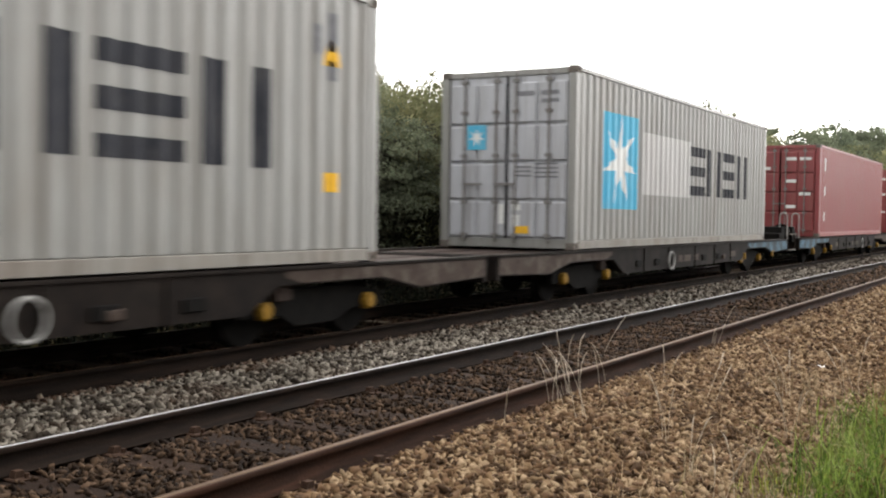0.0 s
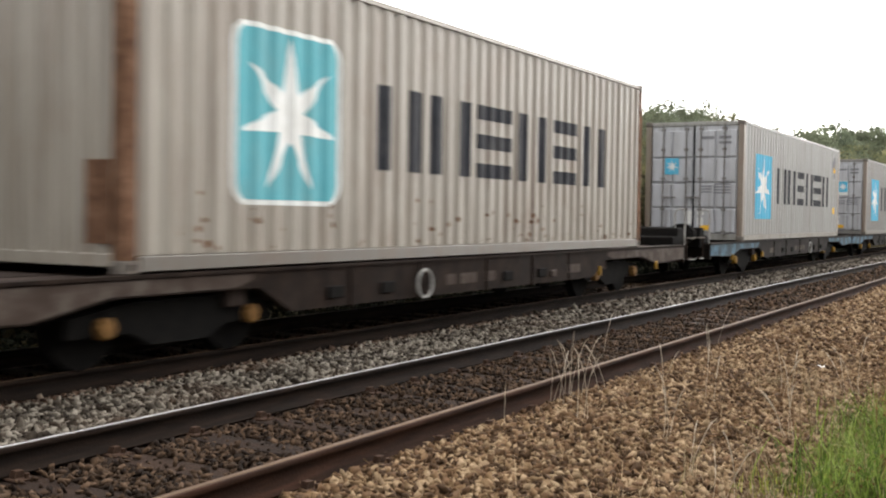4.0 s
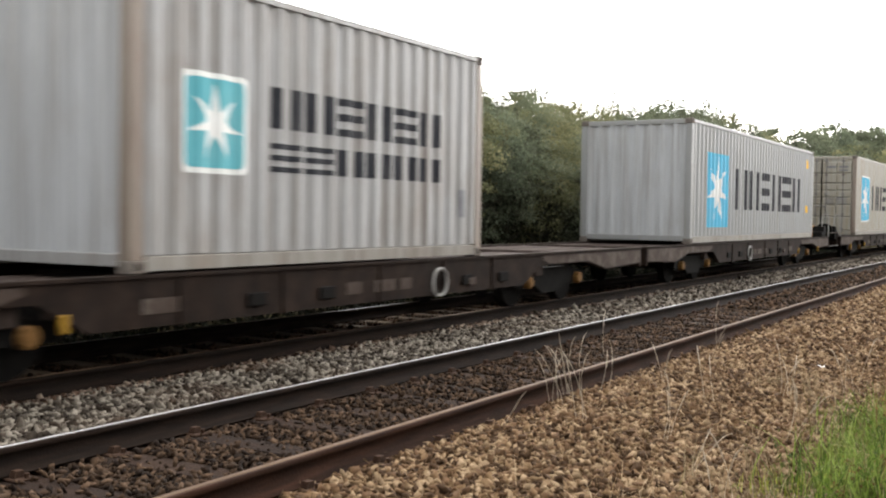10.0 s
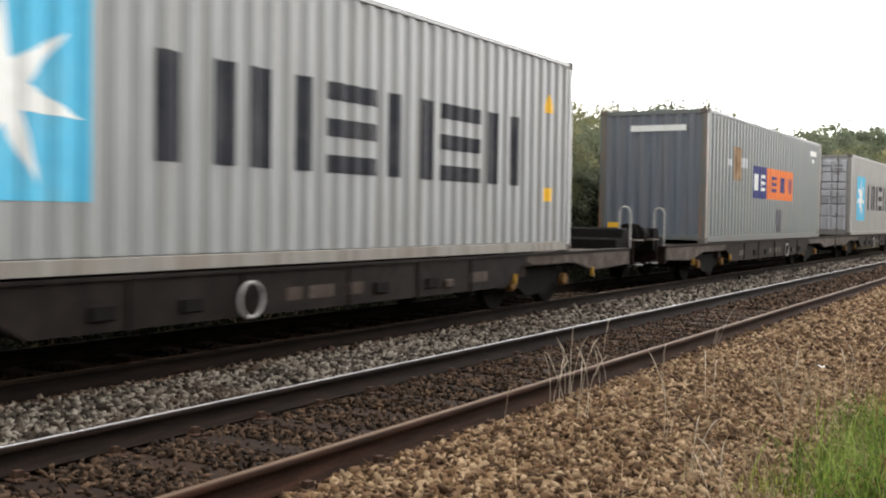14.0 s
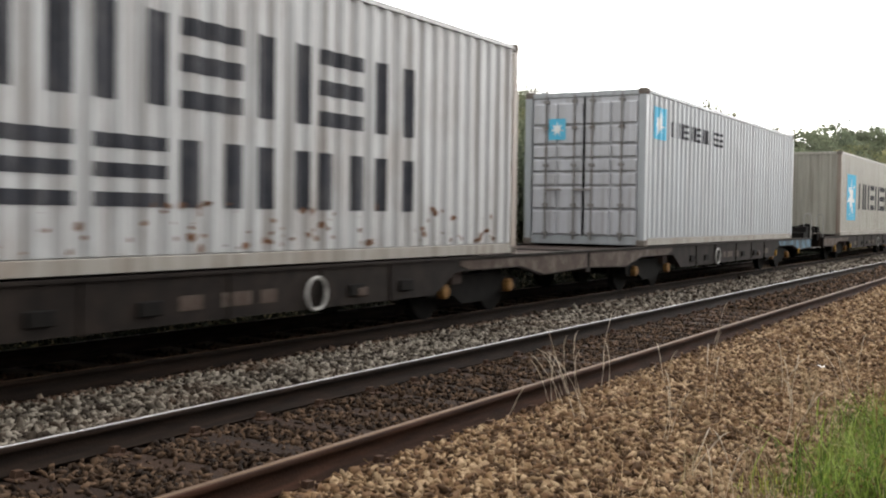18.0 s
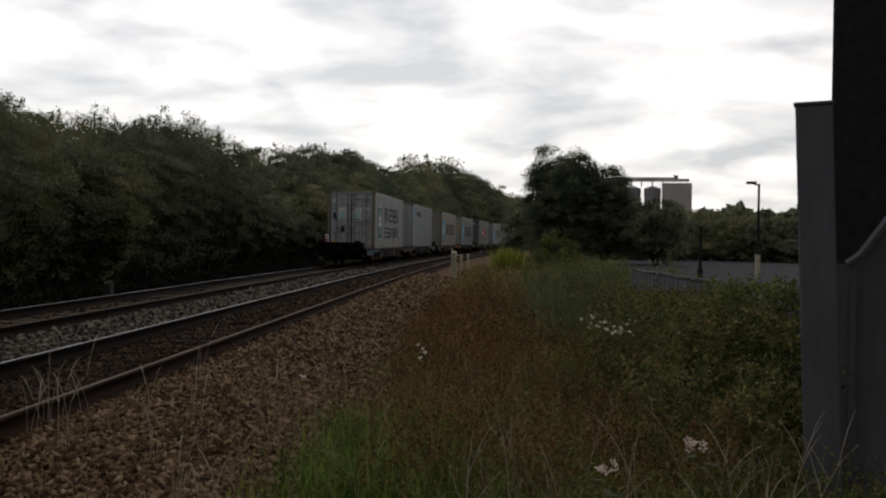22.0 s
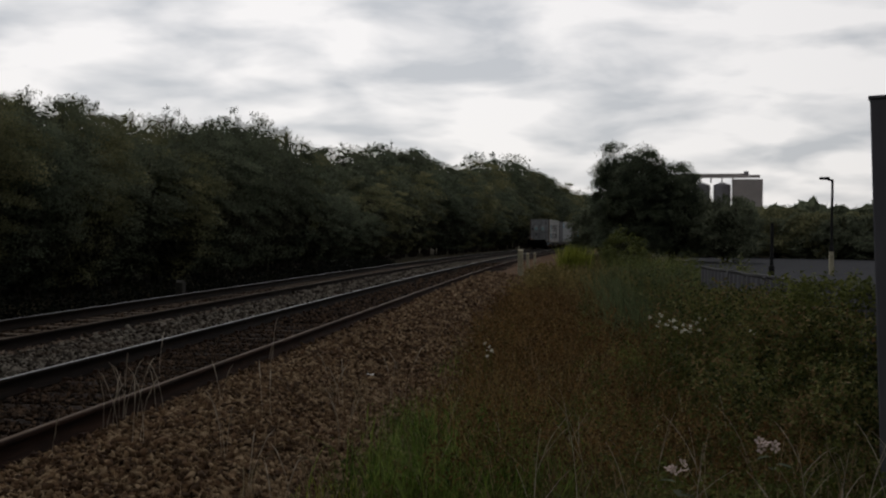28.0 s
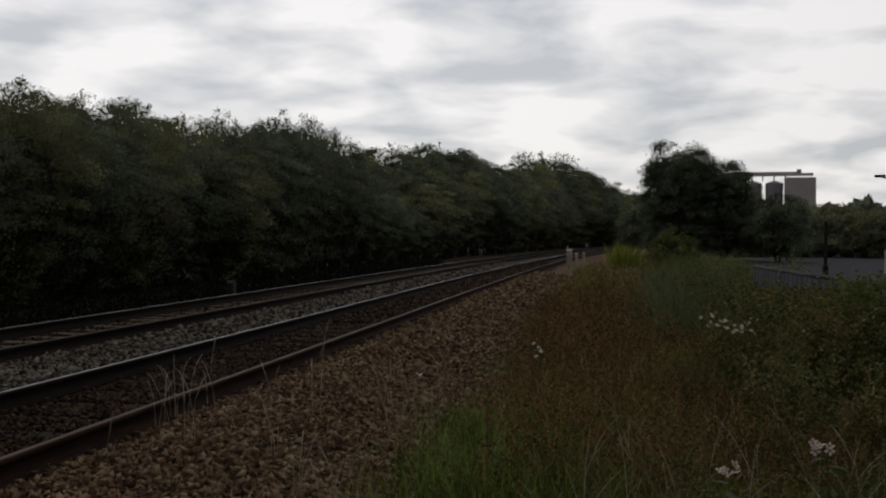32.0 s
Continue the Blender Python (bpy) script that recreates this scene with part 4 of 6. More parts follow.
    for sy in (-1, 1):
        part("buffer", cached("buffer", lambda: tube(bmesh.new(), [(0, 0, 0), (0.3, 0, 0), (0.3, 0, 0), (0.48, 0, 0), (0.48, 0, 0), (0.53, 0, 0)], [0.15, 0.14, 0.09, 0.09, 0.23, 0.22], 14), M_BLACK), M_BLACK, w, at=Matrix.Translation((e * 8.98, sy * 0.87, 1.0)) @ Matrix.Rotation(0 if e > 0 else math.pi, 4, "Z"))
        def loop():
            return tube(bmesh.new(), [(-0.11, 0, 0.8), (-0.11, 0, 1.43), (-0.075, 0, 1.5), (0, 0, 1.53), (0.075, 0, 1.5), (0.11, 0, 1.43), (0.11, 0, 0.8)], 0.019, 6)
        part("hand_rail", cached("hand_rail", loop, M_GALV), M_GALV, w, "white bent-tube hand rail", at=Matrix.Translation((e * 8.74, sy * 1.1, 0)) @ Matrix.Rotation(1.4, 4, "Z"))
        def step():
            bm = tube(bmesh.new(), [(0, 0, 0.92), (0, 0, 0.52), (0.05, 0, 0.50), (0.36, 0, 0.50)], 0.024, 6)
            return bm
        st = part("shunter_step", cached("shunter_step", step, M_WAGON_RUST), M_WAGON_RUST, w, "grimy step iron below the wagon end", at=Matrix.Translation((e * 9.02, sy * 1.15, 0)) @ Matrix.Rotation(0 if e > 0 else math.pi, 4, "Z"))
        part("tread", cached("tread", lambda: box(bmesh.new(), 0.08, 0.30, -0.10, 0.06, 0.48, 0.495), M_GALV), M_GALV, st)
        part("upper_tread", cached("upper_tread", lambda: box(bmesh.new(), 0.0, 0.3, -0.10, 0.06, 0.92, 0.94), M_CAST), M_CAST, st)
    return w


DECK = 0.806
TRAIN = []          # (thing, metres behind the leading slot, height)


def slot_offset(i):
    return 36.763 * (i // 2) + 17.702 * (i % 2) + {3: -0.2, 5: -0.35, 7: -0.25, 8: 0.15, 9: 0.15, 11: -0.28, 14: 0.3}.get(i, 0.0)


def whole_star(cx, cz, outer, inner, n=7):
    """One closed star outline."""
    pts = []
    for k in range(2 * n):
        a = math.pi / 2 + math.pi * k / n
        r = inner if k % 2 else outer
        pts.append((cx + r * math.cos(a), cz + r * math.sin(a)))
    return [pts]


def load():
    yellow = lambda x=5.25: [("caution_mark", [[(x - 0.16, 2.05), (x + 0.16, 2.05), (x, 2.33)]], D_YELLOW, "yellow triangle"), ("caution_mark", [rect(x - 0.1, x + 0.1, 0.75, 0.95)], D_YELLOW, "yellow square")]
    sq = lambda z=1.6, m=D_BLUE: [("door_badge", [rect(-0.71, -0.36, z, z + 0.4)], m, "small blue badge"), ("door_badge_star", whole_star(-0.535, z + 0.2, 0.15, 0.055), D_WHITE2, "white centre")]
    codes = [("code_bar", [rect(0.16, 0.5, 2.45, 2.52), rect(0.62, 0.92, 2.45, 2.52), rect(0.62, 0.92, 2.33, 2.39), *[rect(0.2, 0.45, z, z + 0.028) for z in (1.16, 1.23, 1.30)], *[rect(0.52, 0.92, z, z + 0.028) for z in (1.14, 1.21, 1.28, 1.35)]], D_FAINT, "faded grey code bars")]
    lower = [("label", [rect(-0.12, -0.02, 0.4, 0.72), rect(0.12, 0.28, 0.62, 0.72), rect(0.12, 0.26, 0.36, 0.55)], D_STAR, "white stickers"), ("label", [rect(0.15, 0.42, 0.25, 0.37)], D_YELLOW, "orange sticker")]
    white_on = lambda z: [("label", [rect(-0.5, -0.12, z, z + 0.55), rect(0.18, 0.55, z, z + 0.55)], D_STAR, "white poster on the door"), ("label", [rect(-0.48, -0.14, z + 0.12, z + 0.53), rect(0.2, 0.53, z + 0.12, z + 0.53)], D_BLUE, "pale blue sticker"), ("door_badge_star", whole_star(-0.31, z + 0.325, 0.15, 0.06), D_WHITE2, "white star"), ("door_badge_star", whole_star(0.365, z + 0.325, 0.15, 0.06), D_WHITE2, "white star")]
    poster = [("poster", [rect(-0.65, -0.24, 1.41, 2.09), rect(0.12, 0.56, 1.41, 2.09)], D_STAR, "white poster on the door"), ("poster_field", [rect(-0.62, -0.27, 1.52, 1.86), rect(0.15, 0.53, 1.52, 1.9)], D_POSTER, "pale teal printed field"),
              ("poster_bar", [rect(-0.6, -0.3, 1.45, 1.49), rect(0.17, 0.5, 1.45, 1.49)], D_FAINT, "grey bar")]
    plates = [("dark_plate", [rect(-0.93, -0.76, 1.5, 1.82), rect(-0.52, -0.33, 0.85, 1.15)], D_DARK, "dark square plate"), ("label", [rect(-0.95, -0.75, 0.33, 0.42)], D_YELLOW, "yellow sticker"), ("label", [rect(0.85, 1.0, 0.3, 0.36), rect(-0.95, -0.82, 2.3, 2.5), rect(0.7, 0.95, 1.98, 2.06)], D_STAR, "white sticker")]
    spec = []
    red = [("label", [rect(-5.3, -5.1, 0.5, 0.8), rect(-5.3, -5.1, 1.3, 1.6), rect(-5.3, -5.1, 2.1, 2.5)], D_STAR, "white edge mark")]
    pale = [("code_bar", [rect(0.16, 0.5, 2.4, 2.5), rect(0.6, 0.95, 2.4, 2.5), rect(0.16, 0.5, 1.7, 1.8), rect(0.6, 0.95, 1.3, 1.4), rect(0.16, 0.5, 0.9, 1.0), rect(-0.6, -0.3, 2.1, 2.2)], D_STAR, "white code bar")]
    top_code = [("code_bar", [rect(4.95, 5.05, 2.15, 2.45), rect(5.2, 5.32, 2.2, 2.6), rect(5.2, 5.32, 1.9, 2.1)], D_FAINT, "faded grey code bar")]
    sign = lambda x, dx, z: [("sign_field", [rect(x, x + 1.37 * dx, z, z + 0.8 * dx)], D_NAVY, "navy field"), ("sign_field", [rect(x + 1.37 * dx, x + 4.35 * dx, z, z + 0.8 * dx)], D_ORANGE, "orange field"),
                             ("sign_bar", bars(x + 0.12 * dx, x + 1.3 * dx, z + 0.2 * dx, z + 0.6 * dx, "uue"), D_STAR, "white bar"), ("sign_bar", bars(x + 1.6 * dx, x + 4.2 * dx, z + 0.2 * dx, z + 0.6 * dx, "ueuuuu"), D_NAVY, "navy bar")]
    spec.append((-2, dict(label="red steel shipping container with panelled doors on a wagon", side=C_RED, doors=C_RED, end_marks=pale)))
    spec.append((-1, dict(label="red steel shipping container with white edge marks", side=C_RED, doors=C_RED, marks=red, end_marks=pale)))
    spec.append((0, dict(label="grey container with a star panel and a repainted patch", side=C_GREY, marks=[("patch", [rect(-2.89, -0.2, 0.95, 2.08)], C_PATCH, "pale repainted patch")] + brand(z=1.48, r=0.8)[:2] + [("lettering_bar", bars(-0.15, 4.45, 1.0, 2.0, "eueu"), D_DARK, "dark painted bar")], end_marks=sq() + codes + lower)))
    spec.append((1, dict(label="grey container with a white end bay and a star panel", side=C_GREY, marks=[("patch", [rect(-5.9, -4.95, 0.2, 2.8)], C_PATCH, "white painted bay")] + brand() + yellow() + top_code, end_marks=sq() + codes + lower)))
    spec.append((2, dict(label="dull grey container with two blue stickers on its doors", side=C_DULL, rail=C_DULL, post=C_RUSTRAIL, marks=brand() + yellow() + top_code, end_marks=white_on(1.5) + codes + lower)))
    spec.append((3, dict(label="grey container with a star panel and a rust-stained post", side=C_GREY, post=C_RUSTRAIL, marks=brand() + yellow() + top_code, end_marks=sq() + codes + lower)))
    spec.append((4, dict(label="grimy beige container with a rusty corrugated end", side=C_TAN, rear="sheet", rail=C_TAN, post=C_RUST, marks=brand(D_TEAL, x=-3.93, word=(-2.45, 4.55), border=True, pw=1.6, ph=1.62, z=1.46, rows=[(1.02, 1.97)]) + rust_marks(70, -5.8, 5.8, 0.2, 0.7, 6), end_marks=[("lettering_bar", bars(-0.9, 0.9, 2.5, 2.72, "uueueu"), D_DARK), ("rust_patch", [rect(0.75, 1.05, 0.25, 0.95)], C_RUST, "rust patch")])))
    spec.append((5, dict(label="slate-blue container with a small navy and orange sign", side=C_TEAL, doors=C_SLATE, rail=C_SLATE, ribs=RIBS, marks=sign(0.6, 0.82, 1.35) + [("code_bar", [rect(1.7, 3.6, 1.02, 1.12), rect(5.0, 5.6, 2.4, 2.52)], D_STAR, "white code bar")], end_marks=[("label", [rect(0.12, 0.5, 1.5, 1.95), rect(0.56, 0.95, 1.5, 1.95), rect(-0.55, -0.4, 2.2, 2.35)], D_STAR, "white sticker")])))
    spec.append((6, dict(label="grey container with a star panel and ribbed doors", side=C_GREY, height=2.591, ribs=RIBS, marks=brand(drop=0.22), end_marks=sq(1.72) + [("label", [rect(0.15, 0.42, 0.22, 0.34)], D_YELLOW, "orange sticker"), ("label", [rect(-0.85, -0.55, 0.3, 0.5)], D_STAR, "white sticker")])))
    spec.append((7, dict(label="weathered beige container with a white-bordered star panel", side=C_BEIGE, doors=C_BEIGE, rail=C_BEIGE, post=C_RUSTRAIL, ribs=RIBS, marks=brand(border=True), end_marks=sq(1.4) + codes)))
    spec.append((8, dict(label="clean pale grey container with a plain corrugated end", side=C_CLEAN, end=C_LIT_END, height=2.591, rear="sheet", marks=brand(drop=0.2) + yellow())))
    spec.append((9, dict(label="short stained pale container with a white-bordered star panel", side=C_STAINED, end=C_LIT_END, length=6.058, height=2.591, rear="sheet", rail=C_STAINED, post=C_RUSTRAIL, marks=brand(D_TEAL, x=-2.0, word=(-1.24, 2.03), two=True, border=True, r=0.36, pw=0.74, ph=0.80, z=1.32, rows=[(1.34, 1.74), (0.92, 1.2)]) + [("dark_plate", [rect(2.45, 2.65, 0.5, 0.85)], D_FAINT)])))
    spec.append((10, dict(label="dull grey container with a star panel and grey ribbed doors", side=C_DULL2, ribs=RIBS, marks=brand() + yellow() + top_code, end_marks=sq(2.0) + codes)))
    spec.append((11, dict(label="blue-grey container with a large navy and orange sign", side=C_TEAL, end=C_SLATE, rear="sheet", rail=C_TEAL, post=C_RUSTBLUE, marks=sign(-2.12, 1.0, 1.05) + [("patch", [rect(-3.9, -3.2, 1.43, 2.2)], C_BARE, "bare tan patch"), ("patch", [rect(-3.2, -2.7, 1.75, 1.98), rect(-4.3, -3.98, 1.75, 1.9)], C_WHITE, "pale scraped patch"), ("code_bar", [rect(4.6, 5.4, 2.45, 2.6), rect(4.8, 5.1, 2.25, 2.35)], D_STAR, "white code bar"), ("dark_plate", [rect(0.35, 0.95, 0.2, 0.8)], M_FENCE, "dark plate")], end_marks=[("label", [rect(-0.5, 0.75, 2.42, 2.55)], D_STAR, "white bar"), ("label", [rect(-1.0, -0.7, 0.3, 0.42)], D_YELLOW, "orange sticker")])))
    spec.append((12, dict(label="grey container with yellow edge strips on its rear posts", side=C_CLEAN, end=C_LIT_END, rear="sheet", marks=brand(z=1.4) + yellow() + [("edge_strip", [rect(-5.9, -5.78, 1.1, 1.55), rect(-5.9, -5.78, 1.6, 2.1)], D_YELLOW, "yellow strip")], end_marks=[("edge_strip", [rect(0.92, 1.02, 1.1, 1.55), rect(0.92, 1.02, 1.6, 2.1), rect(-1.02, -0.92, 1.1, 1.55), rect(-1.02, -0.92, 1.6, 2.1)], D_YELLOW, "yellow strip")])))
    spec.append((13, dict(label="creamy grey container with a rust-streaked rear post", side=C_CREAM, rear="sheet", rail=C_CREAM, post=C_RUSTRAIL, marks=brand() + yellow() + top_code)))
    spec.append((14, dict(label="off-white container with a small star badge", side=C_WHITE, ribs=RIBS, marks=[("star_panel", [rect(-5.6, -4.95, 2.0, 2.6)], D_BLUE, "small blue badge"), ("star", star(-5.27, 2.3, 0.28, 0.1), D_STAR), ("lettering_bar", bars(-4.6, -0.9, 2.1, 2.4, "uueueuuee"), D_DARK, "dark bar")], end_marks=sq(1.98))))
    spec.append((15, dict(label="weathered white container with dark teal star panel", side=C_RUSTY, rail=C_RUSTY, post=C_RUSTRAIL, marks=brand(D_DKTEAL, x=-4.18, word=(-2.42, 3.5), two=True, border=True, pw=1.45) + [*rust_marks(80, -0.5, 5.8, 0.2, 0.62, 4), *rust_marks(40, -5.9, -0.5, 0.2, 0.6, 5), ("label", [rect(-5.75, -5.6, 0.45, 0.62)], D_FAINT), ("label", [rect(-5.75, -5.68, 1.75, 1.85)], D_STAR)], end_marks=poster + plates + codes)))
    proto = {}
    for i, kw in spec:
        c = container(**kw)
        TRAIN.append((c, slot_offset(i) + (0.45 if i == 9 else 0.0), DECK))
        rusty = i in (4, 5, 6, 7, 8, 9, 10, 11)
        bluish = i in (0, 1, 2, 3, 14, 15, -1, -2)
        k = (i % 2, rusty, bluish, i in (12, 13), i < 4, i in (2, 3))
        if k not in proto:
            proto[k] = wagon(-1 if i % 2 == 0 else 1, M_WAGON_RUST if rusty else M_WAGON, M_BLUEPAINT if bluish else M_PALE, M_YELLOW if i < 4 else M_OCHRE, i in (12, 13), M_BLUEPAINT if i in (2, 3) else M_PALE)
            w = proto[k]
        else:
            w = copy_thing(proto[k], Matrix.Identity(4))
        if i == 8:
            bm = box(bmesh.new(), 6.9, 7.8, -0.93, -0.87, 1.12, 1.17, 0.01)
            for x in (7.0, 7.7):
                box(bm, x - 0.012, x + 0.012, -0.91, -0.89, 0.75, 1.125)
            part("warning_rail", bm, M_CAUTION, w, "grimy amber rail above the deck")
        TRAIN.append((w, slot_offset(i), 0.0))


load()


def tail_lamp():
    """The red lamp unit that hangs on the last wagon."""
    c = empty("tail_lamp", "white-cased tail lamp with a red front on the last wagon", "lamp", "container train")
    part("case", box(bmesh.new(), -0.08, 0.08, 0.66, 0.80, 0.0, 0.36, 0.02), M_WHITE, c)
    part("lens", tube(bmesh.new(), [(-0.1, 0.73, 0.25), (-0.075, 0.73, 0.25)], 0.05, 12), M_BLACK, c)
    part("front_plate", box(bmesh.new(), -0.09, -0.079, 0.67, 0.79, 0.03, 0.14), M_RED, c, "red plate")
    return c


TRAIN.append((tail_lamp(), slot_offset(15) + 8.92, 1.152))


def leading_slot(t):
    """Metres along the railway of the leading slot: the train slows a little as it passes."""
    u = min(t, 19.0) / 10
    return 21.42 + 166.62 * u - 15.215 * u * u + 1.752 * u ** 3 + 13.1 * max(0.0, t - 19.0) - 0.16 * math.exp(-2.0 * (t - 19.1) ** 2)


# ---------------------------------------------------------------- plants


def leaf_quads(c, size, rng, up=0.35, out=None):
    """Small leaves at the points c, turned at random with a leaning to the sky and, if given, outwards from their clump."""
    n = len(c)
    a = rng.normal(size=(n, 3)); a /= np.linalg.norm(a, axis=1)[:, None]
    nrm = rng.normal(size=(n, 3)); nrm[:, 2] += up * 3
    if out is not None:
        nrm = nrm * 0.55 + out * 1.1
    nrm /= np.linalg.norm(nrm, axis=1)[:, None]
    b = np.cross(nrm, a); b /= np.linalg.norm(b, axis=1)[:, None] + 1e-9
    a = np.cross(b, nrm)
    s = (size * rng.uniform(0.6, 1.35, n))[:, None]
    v = np.stack([c - a * s, c + b * s * 0.55 - a * s * 0.15, c + a * s, c - b * s * 0.55 - a * s * 0.15], 1)
    return v.reshape(-1, 3), np.arange(4 * n).reshape(n, 4)


def leaf_tris(c, size, rng, out):
    """Very many small three-cornered leaves, lying along the outside of their spray."""
    n = len(c)
    nrm = out * 0.8 + rng.normal(size=(n, 3)) * 0.45 + np.array([0, 0, 0.5])
    nrm /= np.linalg.norm(nrm, axis=1)[:, None] + 1e-9
    a = np.cross(nrm, rng.normal(size=(n, 3))); a /= np.linalg.norm(a, axis=1)[:, None] + 1e-9
    b = np.cross(nrm, a)
    s = (np.broadcast_to(size, n) * rng.uniform(0.6, 1.4, n))[:, None]
    v = np.stack([c + a * s, c - a * s * 0.75 + b * s * 0.6, c - a * s * 0.75 - b * s * 0.6], 1)
    return v.reshape(-1, 3), np.arange(3 * n).reshape(n, 3)


def hedge_crown(w, d, h, clumps, per, leaf, seed, shoots=26, spray=0.28, low=0.08, flatten=0.42):
    """Drooping flattened sprays over a dense inside, under a broad uneven top with leafy shoots; gives leaves and the twigs of the shoots."""
    rng = np.random.default_rng(seed)
    pts, outs = [], []
    ph = rng.uniform(0, 2 * np.pi, 3)
    for k in range(clumps):
        a, q = rng.uniform(0, 2 * np.pi), rng.uniform(0.03, 1.0) ** 0.66
        rad = math.sqrt(max(0.0, 1 - max(0.0, q - 0.5) ** 2 * 2.5)) * (0.5 + 0.56 * rng.uniform() ** 0.6) * min(1.0, low + 1.25 * q)
        lump = 1 + 0.07 * math.sin(3 * a + ph[0]) + 0.05 * math.sin(5 * a + ph[1])
        u = np.array([math.cos(a), math.sin(a), 0.0])
        c = np.array([u[0] * w / 2 * rad, u[1] * d / 2 * rad, h * (0.03 + 0.93 * q * (lump if rad > 0.3 else 1.0)) * rng.uniform(0.93, 1.03)])
        m = int(per * rng.uniform(0.4, 1.6))
        g = rng.normal(size=(m, 3))
        g *= np.minimum(1.0, 1.5 / (np.linalg.norm(g, axis=1)[:, None] + 1e-6)) * rng.uniform(0.7, 1.0, (m, 1))
        sp = spray * rng.uniform(0.6, 1.4)
        p = c + g * np.array([sp * 1.3, sp * 1.3, sp * flatten])
        p[:, 2] -= 0.45 * ((p[:, :2] - c[:2]) @ u[:2]) * (0.4 + 0.6 * rng.uniform())
        pts.append(p); outs.append(g * np.array([0.6, 0.6, 1.0]) + u * 0.35)
    # crowded inner leaves, added to keep the light out of the crown
    m = clumps * 55
    g = rng.normal(size=(m, 3)); g /= np.linalg.norm(g, axis=1)[:, None]
    g *= rng.uniform(0.2, 1.0, (m, 1)) ** 0.4
    inner = np.stack([g[:, 0] * w * 0.31, g[:, 1] * d * 0.31, h * (0.48 + 0.40 * g[:, 2])], -1)
    twigs = bmesh.new()
    for k in range(shoots):
        a, rad = rng.uniform(0, 2 * np.pi), rng.uniform(0.0, 0.8)
        b = np.array([math.cos(a) * w / 2 * rad, math.sin(a) * d / 2 * rad, h * (0.97 - 0.3 * rad * rad)])
        l = rng.uniform(0.2, 0.6)
        tip = b + np.array([rng.uniform(-0.5, 0.5), rng.uniform(-0.5, 0.5), 1.0]) * l
        tube(twigs, [Vector(b) - Vector((0, 0, 0.4)), Vector(b), Vector(tip)], [0.009, 0.006, 0.002], 4)
        for j in range(rng.integers(3, 6)):
            e = rng.uniform(0.0, 1.0)
            f = b + (tip - b) * e + rng.normal(size=3) * 0.1 * (1.2 - e)
            m = int(per * 0.09)
            g = rng.normal(size=(m, 3))
            pts.append(f + g * 0.06); outs.append(g)
    p, o = np.concatenate(pts), np.concatenate(outs)
    p[:, 2] = np.maximum(p[:, 2], 0.03)
    v, f = leaf_tris(p, leaf, rng, o)
    return v, f, twigs, leaf_tris(inner, 0.017 * h, rng, inner - np.array([0, 0, h * 0.5]))


def hedge_plant(name, label, category, h, w, d, mat, clumps, per, leaf, seed, shoots=26, stems=4, r=0.06):
    t = empty(name, label, category, "hedge along the railway")
    rng = np.random.default_rng(seed)
    v, f, twigs, inside = hedge_crown(w, d, h, clumps, per, leaf, seed, shoots)
    part("trunk", trunk(h * 0.85, rng, stems, r, w * 0.15), M_BARK, t)
    tagged(part("twig_growth", twigs, M_BARK, t, "thin bare shoots"), kind="stuff")
    part("crown", soup("_crown", v, f, mat), mat, t)
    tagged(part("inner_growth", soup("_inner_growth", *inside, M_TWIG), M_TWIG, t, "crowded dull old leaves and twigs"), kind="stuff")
    return t


def trunk(h, rng, stems=3, r=0.07, spread=0.6):
    bm = bmesh.new()
    for k in range(stems):
        a = 2 * math.pi * k / stems + rng.uniform(0, 1)
        b = Vector((math.cos(a) * 0.12, math.sin(a) * 0.12, -0.15))
        m = Vector((math.cos(a) * spread * 0.5, math.sin(a) * spread * 0.5, h * 0.45))
        e = Vector((math.cos(a) * spread, math.sin(a) * spread, h * 0.85))
        tube(bm, [b, (b + m) / 2 + Vector((0.05, -0.04, 0)), m, e], [r, r * 0.8, r * 0.6, r * 0.2], 6)
        for j in range(4):
            t0 = m.lerp(e, j / 4)
            o = Vector((rng.uniform(-1, 1), rng.uniform(-1, 1), rng.uniform(0.2, 0.9))) * spread * 0.9
            tube(bm, [t0, t0 + o * 0.5 + Vector((0, 0, 0.05)), t0 + o], [r * 0.4, r * 0.25, r * 0.08], 5)
    return bm


def plant(name, label, category, h, w, d, mat, clumps, per, leaf, spread, seed, group="", stems=3, r=0.07, shoots=8, at=None):
    t = empty(name, label, category, group)
    v, f, twigs, inside = hedge_crown(w, d, h, clumps, per, leaf, seed, shoots, spread, 0.85, 0.75)
    part("trunk", trunk(h, np.random.default_rng(seed), stems, r, w * 0.28), M_BARK, t)
    tagged(part("twig_growth", twigs, M_BARK, t, "thin bare shoots"), kind="stuff")
    part("crown", soup("_crown", v, f, mat), mat, t)
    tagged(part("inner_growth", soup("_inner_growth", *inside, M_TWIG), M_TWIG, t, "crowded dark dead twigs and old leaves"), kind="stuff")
    if at is not None:
        t.matrix_basis = at
    return t


